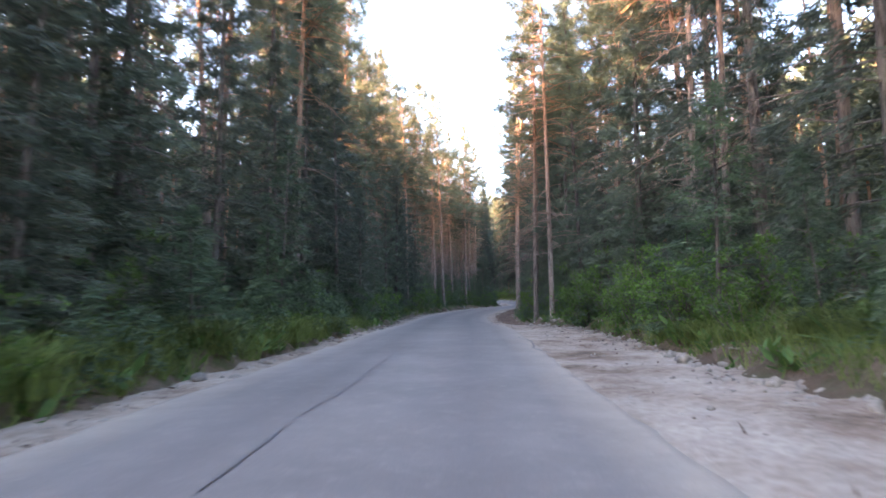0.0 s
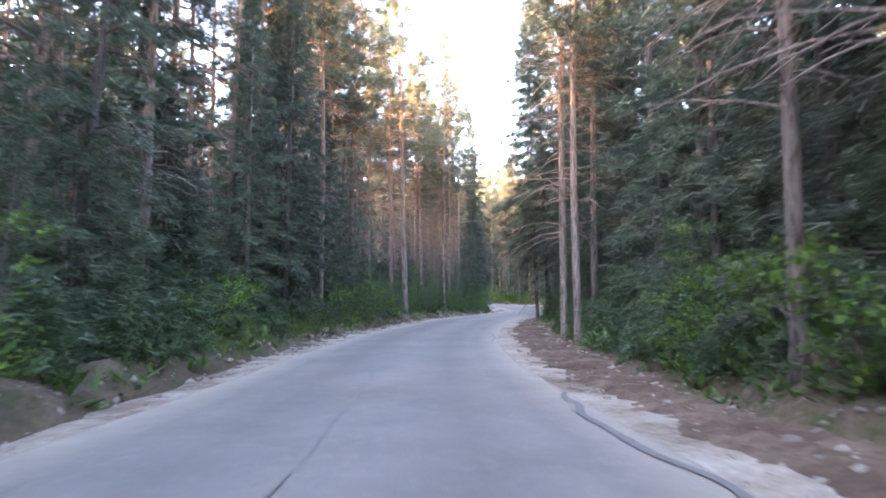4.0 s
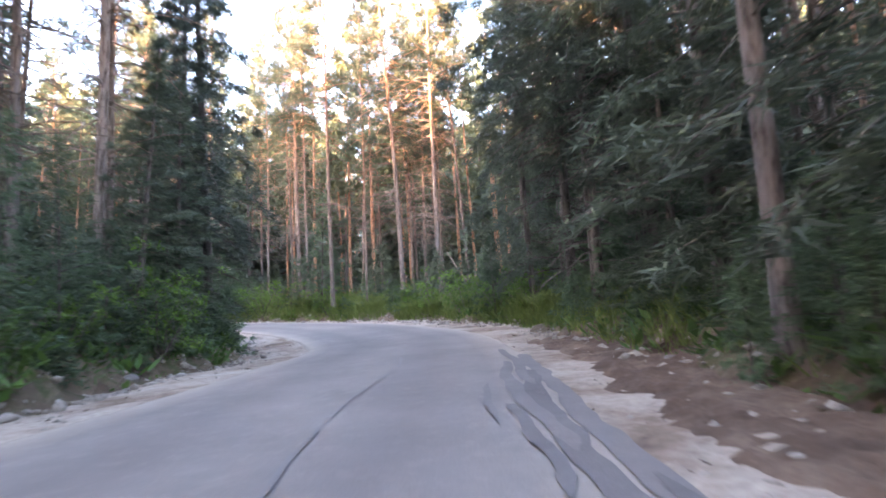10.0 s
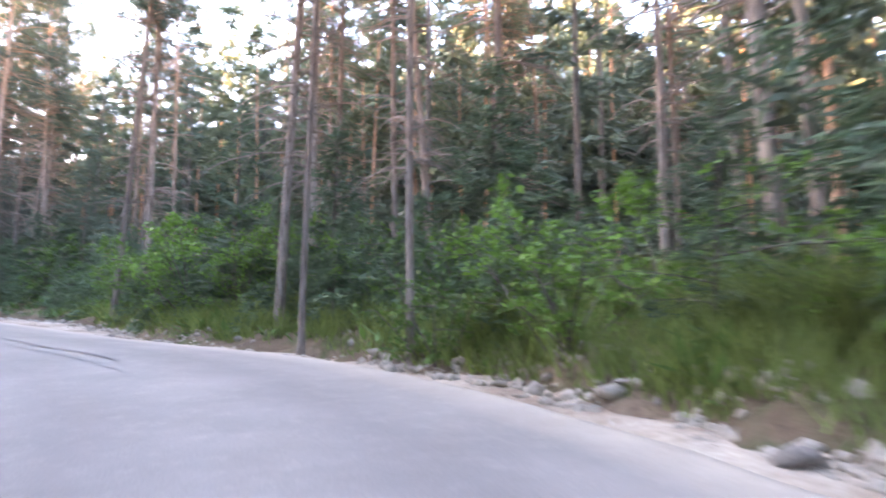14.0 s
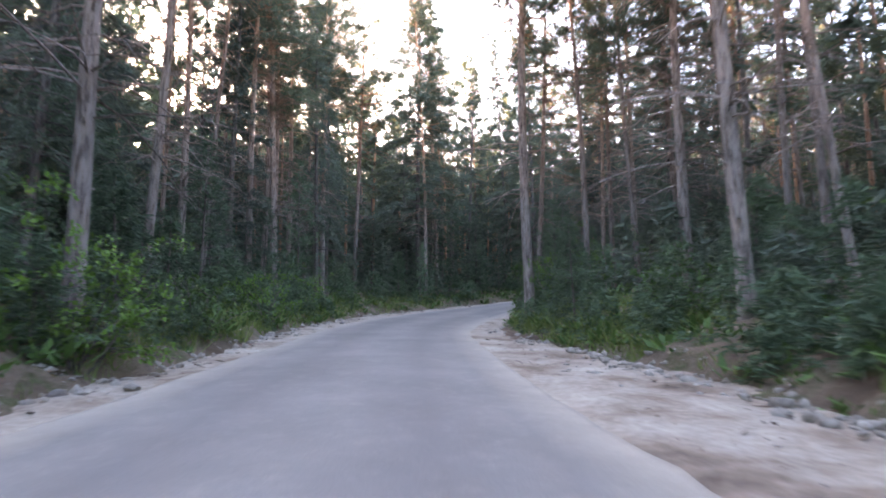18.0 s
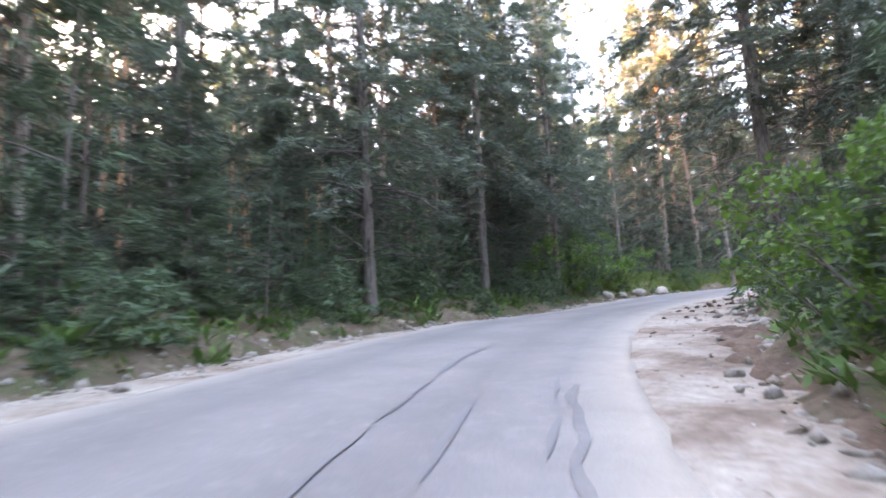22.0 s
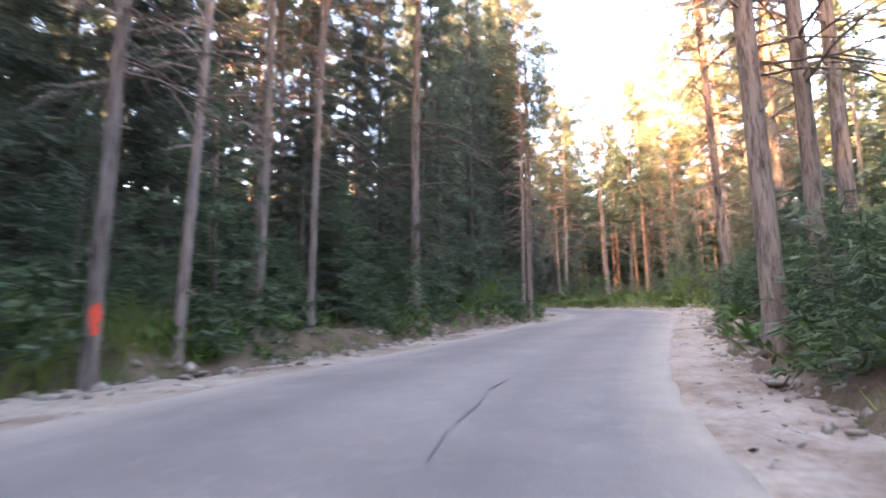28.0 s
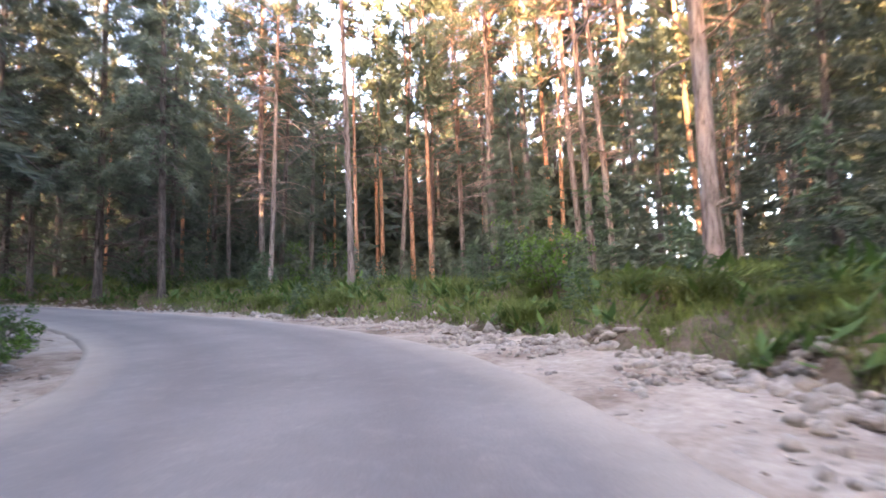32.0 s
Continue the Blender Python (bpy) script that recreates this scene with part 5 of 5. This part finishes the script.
def lay_stone(x, y, size, name="stone", label="pale broken stone lying on the shoulder", kind=None, sink=0.3, group="roadside stones"):
    ob = new(name, STONES[int(rng.integers(6)) * 2 + (int(rng.random() < 0.5) if kind is None else kind)])
    lat, st, lev, half = along([x], [y])
    wide = np.interp(st[0], SHOULDERS[:, 0], SHOULDERS[:, 1 if lat[0] > 0 else 2])
    z = max(ground_z(x, y), float(lev[0]) - 0.05 if abs(lat[0]) - half[0] < wide + 0.3 else -99)
    ob.matrix_basis = Matrix.Translation((x, y, z + size * (0.68 - sink) * 0.6)) @ Euler(rng.uniform(-0.35, 0.35, 3)).to_matrix().to_4x4() @ \
        Euler((0, 0, rng.uniform(0, 6.28))).to_matrix().to_4x4() @ Matrix.Diagonal((size, size * rng.uniform(0.7, 1.1), size * rng.uniform(0.7, 1.0), 1))
    return tagged(ob, label, "stone", group)


for x, y, size in ((-57.5, 145.4, 0.4), (-57.3, 146.2, 0.34), (-57.5, 147.9, 0.5), (-57.2, 149.4, 0.46), (-58.2, 146.6, 0.3)):
    lay_stone(x, y, size, "boulder", "large pale boulder at the outside of the bend", 0, 0.1, "boulders at the bend")
for x, y, size in ((2.4, 79.6, 0.42), (6.4, 31.2, 0.35), (5.9, 36.1, 0.3), (-52.1, 163.2, 0.4), (-5.4, 18.6, 0.4), (7.0, 9.0, 0.3)):
    lay_stone(x, y, size, "boulder", "weathered grey boulder among the verge grass", 1, 0.5, "boulders on the verge")
for x, y, p, st, sd in zip(*beside(900, -0.9, 0.4)):
    if COUNT.get("stone", 0) < 240 and -1.0 < p < 0.15:
        COUNT["stone"] = COUNT.get("stone", 0) + 1
        lay_stone(x, y, float(0.05 + 0.14 * rng.random() ** 2) * (1.2 if p > 0 else 0.8))


CLOD = bpy.data.meshes.new("clod")
bm = stone_shape(9, 0.5)
bm.to_mesh(CLOD)
bm.free()
CLOD.materials.append(LITTER)
for k in range(46):
    s, u = rng.uniform(175, 186), rng.uniform(0.12, 0.9)
    x, y = at_edge(s, -1, -float(np.interp(s, SHOULDERS[:, 0], SHOULDERS[:, 2])) * (1 - u))
    ob = lay_stone(x, y, float(rng.uniform(0.035, 0.075)), "clod", "dark clod of earth lying on pale sand", 0, 0.2, "clods on the sand")
    ob.data = CLOD
    ob["category"] = "clod"
SCRAP = bpy.data.meshes.new("plastic_scrap")
bm = stone_shape(12, 0.7)
bm.to_mesh(SCRAP)
bm.free()
SCRAP.materials.append(RED_PAINT)
for x, y in ((-33.7, 121.1), (-35.2, 174.6)):
    ob = lay_stone(x, y, 0.13, "plastic_scrap", "crumpled red plastic scrap at the verge", 0, 0.0, "red scraps")
    ob.data = SCRAP
    ob["category"] = "litter"


def grass_clump(seed, h, n):
    """A tussock of long arching blades."""
    r = np.random.default_rng(seed)
    pieces = []
    for lo, hi, bow in ((0.0, 0.55, 0.0), (0.5, 1.0, 0.6)):
        a, t = r.uniform(0, 6.28, n), r.uniform(0.05, 0.6, n)
        out = np.column_stack([np.cos(a), np.sin(a), np.zeros(n)])
        L = (h * r.uniform(0.6, 1.1, n))[:, None]
        base = np.column_stack([r.normal(0, 0.16, (n, 2)), np.zeros(n)])
        tip = base + (out * np.sin(t)[:, None] + [0, 0, 1] * np.cos(t)[:, None]) * L
        if bow:
            base, tip = base + (tip - base) * 0.62, tip + out * L * 0.3 - [0, 0, 1] * L * 0.12
        else:
            tip = base + (tip - base) * 0.8
        side = np.column_stack([-np.sin(a), np.cos(a), np.zeros(n)]) * 0.011
        pieces.append(needles(base, tip - base, side))
    ob = new("grass_clump", tri_mesh("grass_clump", *join(pieces), GRASS))
    return tagged(ob, "tall arching tussock of green grass on the verge", "grass clump", "grass clumps")


CLUMPS = [grass_clump(71, 0.9, 260), grass_clump(72, 0.65, 220), grass_clump(73, 1.1, 280)]
clump_spots = [(s + rng.uniform(-0.4, 0.4), -1, rng.uniform(0.2, 1.4)) for s in np.arange(94, 112, 0.9)] + [(s + rng.uniform(-0.6, 0.6), -1, rng.uniform(0.2, 2.6)) for s in np.arange(224, 250, 0.8)]
clump_spots += [(s, 1, rng.uniform(0.2, 1.6)) for s in np.arange(190, 208, 1.2)] + [(s, -1, rng.uniform(0.2, 1.2)) for s in np.arange(-6, 14, 1.6)] + [(s, 1, rng.uniform(0.1, 1.0)) for s in np.arange(2, 24, 1.6)]
for k, (s, side, past) in enumerate(clump_spots):
    x, y = at_edge(s, side, past)
    m = place(x, y, ground_z(x, y) - 0.02, rng.uniform(0, 6.28), rng.uniform(0.8, 1.4), rng.uniform(0.6, 1.1) * (0.55 if s > 222 else 1.0))
    if k < 3:
        CLUMPS[k].matrix_basis = m
    else:
        copy_thing(CLUMPS[k % 3], m)


def gravel():
    """Loose stones strewn over the shoulders, thickest along their outer edge."""
    r = np.random.default_rng(17)
    V = np.array([(1, 0, 0), (0, 1, 0), (-1, 0, 0), (0, -1, 0), (0, 0, 1), (0, 0, -1)], float)
    F = np.array([(0, 1, 4), (1, 2, 4), (2, 3, 4), (3, 0, 4), (1, 0, 5), (2, 1, 5), (3, 2, 5), (0, 3, 5)])
    n = 15000
    s = r.uniform(-20, 262, n)
    sd = r.choice([-1, 1], n)
    w = np.where(sd > 0, np.interp(s, SHOULDERS[:, 0], SHOULDERS[:, 1]), np.interp(s, SHOULDERS[:, 0], SHOULDERS[:, 2]))
    u = 1.05 - r.random(n) ** 1.8
    hw, bk = np.interp(s, STATION, LINE[:, 3]), np.interp(s, STATION, LINE[:, 4])
    o = sd * (hw + 0.05 + u * (w + 0.35))
    x = np.interp(s, STATION, LINE[:, 0]) + np.interp(s, STATION, LEFT[:, 0]) * o
    y = np.interp(s, STATION, LINE[:, 1]) + np.interp(s, STATION, LEFT[:, 1]) * o
    z = np.maximum(terrain(x, y), np.interp(s, STATION, LINE[:, 2]) + bk * np.clip(o, -5, 5) - 0.07)
    size = 0.014 + 0.075 * r.random(n) ** 4 + 0.025 * (u > 0.8) * r.random(n)
    sc = size[:, None] * r.uniform(0.6, 1.2, (n, 3)) * [1, 1, 0.6]
    v = V[None] * (1 + 0.3 * r.normal(0, 1, (n, len(V), 1))) * sc[:, None] + np.column_stack([x, y, z + 0.01])[:, None]
    f = F[None] + (np.arange(n) * len(V))[:, None, None]
    tagged(new("gravel", tri_mesh("gravel", v.reshape(-1, 3), f.reshape(-1, 3), ROCK)), "loose pale gravel on the shoulders", "gravel", kind="stuff")


gravel()

# Rubble shoved off the road into low ridges: from station, to station, side, pieces.
RUBBLE = [(30, 82, -1, 2600), (18, 48, 1, 450), (48, 96, 1, 1400), (0, 44, -1, 500), (44, 78, -1, 400), (78, 140, -1, 1600), (96, 190, 1, 1300), (140, 190, -1, 800), (190, 262, 1, 1700), (196, 262, -1, 1700), (224, 246, -1, 1500), (225, 242, -1, 4200), (99, 112, -1, 1800)]


def rubble():
    r = np.random.default_rng(29)
    bm = bmesh.new()
    bmesh.ops.create_icosphere(bm, subdivisions=1, radius=1)
    V = np.array([tuple(v.co) for v in bm.verts])
    F = np.array([[v.index for v in f.verts] for f in bm.faces])
    bm.free()
    pieces = []
    for s0, s1, sd, n in RUBBLE:
        s = r.uniform(s0, s1, n)
        w = np.interp(s, SHOULDERS[:, 0], SHOULDERS[:, 1 if sd > 0 else 2])
        hw, bk = np.interp(s, STATION, LINE[:, 3]), np.interp(s, STATION, LINE[:, 4])
        o = sd * (hw + np.maximum(0.12, w * 0.88 + 0.05 + 0.25 * r.normal(0, 1, n)) if n < 1800 else hw + 0.2 + (w + 0.2) * r.random(n) ** 0.6)
        x = np.interp(s, STATION, LINE[:, 0]) + np.interp(s, STATION, LEFT[:, 0]) * o
        y = np.interp(s, STATION, LINE[:, 1]) + np.interp(s, STATION, LEFT[:, 1]) * o
        keep = hills(x, y, 3.2, 3, 2.9) > -0.25
        x, y, s, o, bk = x[keep], y[keep], s[keep], o[keep], bk[keep]
        z = np.maximum(terrain(x, y), np.interp(s, STATION, LINE[:, 2]) + bk * np.clip(o, -5, 5) - 0.07)
        m = len(x)
        size = 0.025 + 0.1 * r.random(m) ** 2.6 if n < 1800 else 0.02 + 0.07 * r.random(m) ** 3
        sc = size[:, None] * r.uniform(0.6, 1.25, (m, 3)) * [1, 1, 0.7]
        a = r.uniform(0, 6.28, m)
        v = V[None] * (1 + 0.22 * r.normal(0, 1, (m, len(V), 1))) * sc[:, None]
        v = np.stack([v[..., 0] * np.cos(a)[:, None] - v[..., 1] * np.sin(a)[:, None], v[..., 0] * np.sin(a)[:, None] + v[..., 1] * np.cos(a)[:, None], v[..., 2]], -1)
        v += np.column_stack([x, y, z + size * 0.2 + 0.04 * r.random(m) ** 3])[:, None]
        pieces.append((v.reshape(-1, 3), (F[None] + (np.arange(m) * len(V))[:, None, None]).reshape(-1, 3)))
    tagged(new("rubble", tri_mesh("rubble", *join(pieces), ROCK)), "broken pale stones in low ridges beside the road", "rubble", kind="stuff")


rubble()


def litter():
    """Dark needles, bark flakes and twigs dropped on the shoulders and the road's edge."""
    r = np.random.default_rng(23)
    n = 20000
    s = r.uniform(-20, 262, n)
    sd = r.choice([-1, 1], n)
    w = np.where(sd > 0, np.interp(s, SHOULDERS[:, 0], SHOULDERS[:, 1]), np.interp(s, SHOULDERS[:, 0], SHOULDERS[:, 2]))
    o = sd * (np.interp(s, STATION, LINE[:, 3]) - 0.15 + (w + 1.6) * r.random(n) ** 0.7)
    x = np.interp(s, STATION, LINE[:, 0]) + np.interp(s, STATION, LEFT[:, 0]) * o
    y = np.interp(s, STATION, LINE[:, 1]) + np.interp(s, STATION, LEFT[:, 1]) * o
    keep = hills(x, y, 2.4, 3, 0.8) > -0.15
    x, y, s, o = x[keep], y[keep], s[keep], o[keep]
    z = np.maximum(terrain(x, y), np.interp(s, STATION, LINE[:, 2]) + np.interp(s, STATION, LINE[:, 4]) * np.clip(o, -5, 5) - 0.045)
    a = r.uniform(0, 6.28, len(x))
    L = 0.05 + 0.22 * r.random((len(x), 1)) ** 3
    d = np.column_stack([np.cos(a), np.sin(a), r.normal(0, 0.15, len(x))]) * L
    sw = np.column_stack([-np.sin(a), np.cos(a), r.normal(0, 0.3, len(x))]) * r.uniform(0.008, 0.03, (len(x), 1))
    tagged(new("litter", tri_mesh("litter", *blades(np.column_stack([x, y, z + 0.012]), d, sw), LITTER)), "dark twigs and bark flakes on the shoulders", "litter", kind="stuff")


litter()


# ---- marks on the road ----
def ribbon(name, s0, s1, lat, width, mat, lift=0.012, wander=0.12, seed=0.0, beside_edge=False):
    """A thin strip on the asphalt: a crack, a joint or a patch."""
    s = np.arange(s0, s1, 0.2)
    cx, cy, cz, hw, bk = (np.interp(s, STATION, LINE[:, k]) for k in range(5))
    lx, ly = np.interp(s, STATION, LEFT[:, 0]), np.interp(s, STATION, LEFT[:, 1])
    lat = lat if np.isscalar(lat) else np.linspace(lat[0], lat[1], len(s))
    mid = (lat - hw if beside_edge else lat * squeeze(s)) + wander * hills(s, 0 * s, 7.0, 3, seed)
    w = width * (0.75 + 0.25 * hills(s, s * 0.3, 1.3 if width < 0.4 else 5.0, 3, seed + 1)) * (1 if width > 1 else np.minimum(1, np.minimum(s - s0 + 0.1, s1 - s + 0.1) / 0.5))
    rows = []
    cols = 2 if width < 0.4 else 7
    for e in np.linspace(0.5, -0.5, cols):
        o = mid + w * e
        rows.append(np.column_stack([cx + lx * o, cy + ly * o, cz + bk * np.clip(o, -5, 5) + 0.05 * (1 - np.clip(o / hw, -1, 1) ** 2) + lift - 0.03 * smoothstep(0, 0.2, np.abs(o) - hw)]))
    v = np.concatenate(rows)
    n = len(s)
    k = (np.arange(n - 1)[None, :] + n * np.arange(cols - 1)[:, None]).ravel()
    f = np.concatenate([np.stack([k, k + n, k + n + 1], 1), np.stack([k, k + n + 1, k + 1], 1)])
    return part(name, tri_mesh(name, v, f, mat), road)


for k, (s0, s1, la, lb, w) in enumerate(((-30, 12, 0.6, 0.6, 0.05), (12.5, 19.5, 0.62, 0.3, 0.06), (20, 32, 0.3, 0.25, 0.05), (33, 47.5, 0.24, 0.4, 0.06), (50, 58.5, -0.45, -0.53, 0.1), (59.5, 70, -0.57, 0.36, 0.06), (70.5, 78, 0.2, -0.2, 0.05),
                                           (80, 92, -0.6, -0.4, 0.07), (94.5, 100, 0.4, 0.3, 0.06), (112, 130, 0.25, 0.25, 0.05), (149, 158, -0.6, -0.78, 0.06), (162, 169, -0.85, -0.6, 0.08), (163, 165, -1.5, -1.38, 0.1),
                                           (163.5, 166.2, -2.27, -2.24, 0.11), (176.5, 182.5, -0.82, -0.84, 0.05), (205, 210.6, -0.9, -0.65, 0.05), (210.6, 215, -0.65, -0.7, 0.04), (218, 226.3, -0.5, -0.4, 0.07))):
    s = s0
    while s < s1 - 0.8:
        n = min(float(rng.uniform(0.8, 2.6)), s1 - s)
        ends = [float(la + (lb - la) * (q - s0) / (s1 - s0) + rng.uniform(-0.04, 0.04)) for q in (s, s + n)]
        ribbon("crack", s, s + n, ends, float(rng.uniform(0.45, 1.3)) * w, TAR, 0.012, 0.07, 0.37 * k)
        s += n + float(rng.uniform(-0.2, 0.6))
for k, (s0, s1, lat, w) in enumerate(((13, 19, -2.82, 0.25), (32, 41, (-2.95, -3.1), 0.5), (53, 58, -2.78, 0.25), (158, 166, -2.4, 0.35), (184, 192, -2.7, 0.4), (219, 226, -2.75, 0.15))):
    ribbon("edge_crack", s0, s1, lat, 0.3 * w, ASPHALT_MEND, 0.014, 0.25, 2.1 * k)
for k, (s0, s1, a, b) in enumerate(((15.8, 17.6, -1.05, -1.1), (16.6, 18.2, -1.8, -1.95), (18.6, 21.0, -1.6, -1.95), (15.6, 16.8, -2.2, -1.9), (14.6, 16.0, -2.1, -2.5), (15.2, 16.6, -2.75, -2.35),
                                    (178.5, 180.5, -0.7, -0.9))):
    ribbon("scuff", s0, s1, (a, b), 0.03, TAR, 0.013, 0.1, 0.9 * k)
ribbon("patch", 228.0, 230.2, -2.3, 0.6, ASPHALT_MEND, 0.016, 0.2, 0.7)
ribbon("patch", 113.5, 120.6, -0.2, 0.09, ASPHALT_DARK, 0.014, 0.1, 0.2)
for k, (s0, s1, lat, w) in enumerate(((78, 87.5, 0.06, 0.3), (79.5, 85.5, 0.3, 0.3), (81, 86.5, 0.5, 0.22), (80, 83.0, 0.68, 0.16), (84, 88.5, 0.34, 0.2), (76, 80.5, 0.1, 0.16), (82, 84.2, 0.8, 0.1))):
    ribbon("patch", s0, s1, lat, w, ASPHALT_DARK if k % 2 else ASPHALT_MEND, 0.014 + 0.002 * k, 0.14, 0.6 * k, True)



# ---- broken stump, fallen poles ----
def stump(x, y, h, r0, label):
    root = new("tree_stump")
    tagged(root, label, "stump")
    z = np.linspace(-0.3, h, 7)
    line = np.column_stack([0.03 * np.sin(z * 2), 0.03 * np.cos(z * 3), z])
    part("trunk", tri_mesh("trunk", *tube(line, r0 * (1 + 0.5 * np.exp(-np.clip(z, 0, None) / 0.25)), 12), BARK_SPRUCE, True), root)
    a = np.arange(12) * 0.5236
    top = np.column_stack([r0 * 1.02 * np.cos(a), r0 * 1.02 * np.sin(a), h + 0.02 + 0.05 * np.cos(a)])
    top[:, :2] += line[-1, :2]
    V = np.vstack([top, top - [0, 0, 0.08], [[line[-1, 0], line[-1, 1], h + 0.03]]])
    F = [(k, (k + 1) % 12, 24) for k in range(12)] + [(k + 12, (k + 1) % 12 + 12, (k + 1) % 12) for k in range(12)] + [(k + 12, (k + 1) % 12, k) for k in range(12)]
    part("cut_top", tri_mesh("cut_top", V, F, DEADWOOD), root, "pale sawn top")
    root.matrix_basis = place(x, y, ground_z(x, y))
    return root


stump(-1.6, 115.5, 1.7, 0.11, "dark upright stump with a pale sawn top")
stump(-18.2, 171.1, 1.9, 0.14, "broken grey stump standing in the grass")


def fallen_pole(x, y, turn, length, tilt):
    u = np.linspace(0, 1, 7)
    line = np.column_stack([length * u * math.cos(tilt), 0.12 * np.sin(u * 4), length * u * math.sin(tilt) + 0.08])
    ob = new("fallen_pole", tri_mesh("fallen_pole", *tube(line, np.linspace(0.06, 0.025, 7), 7), DEADWOOD, True))
    ob.matrix_basis = place(x, y, ground_z(x, y), turn)
    return tagged(ob, "thin grey dead pole leaning in the undergrowth", "fallen branch", "dead poles")


for s, o, turn, L, tilt in ((170, 8.0, 2.4, 4.5, 0.6), (172, 9.0, 2.2, 3.5, 0.7), (232, -8.6, 0.6, 3.2, 0.35), (101, -8.0, 1.9, 3.0, 0.8), (76, -8.5, 0.9, 2.5, 0.5), (58, 8.0, 2.8, 3.0, 0.4)):
    fallen_pole(*at_station(s, o), turn, L, tilt)

for x, y, dia, tree in MARKED:
    red_mark(tree, x, y, dia, 0.95)

# Models that nothing was planted from are taken away.
for kind, models in PROTO.items():
    for k, ob in enumerate(models):
        if (kind, k) not in PLANTED:
            for o in (*ob.children_recursive, ob):
                bpy.data.objects.remove(o)
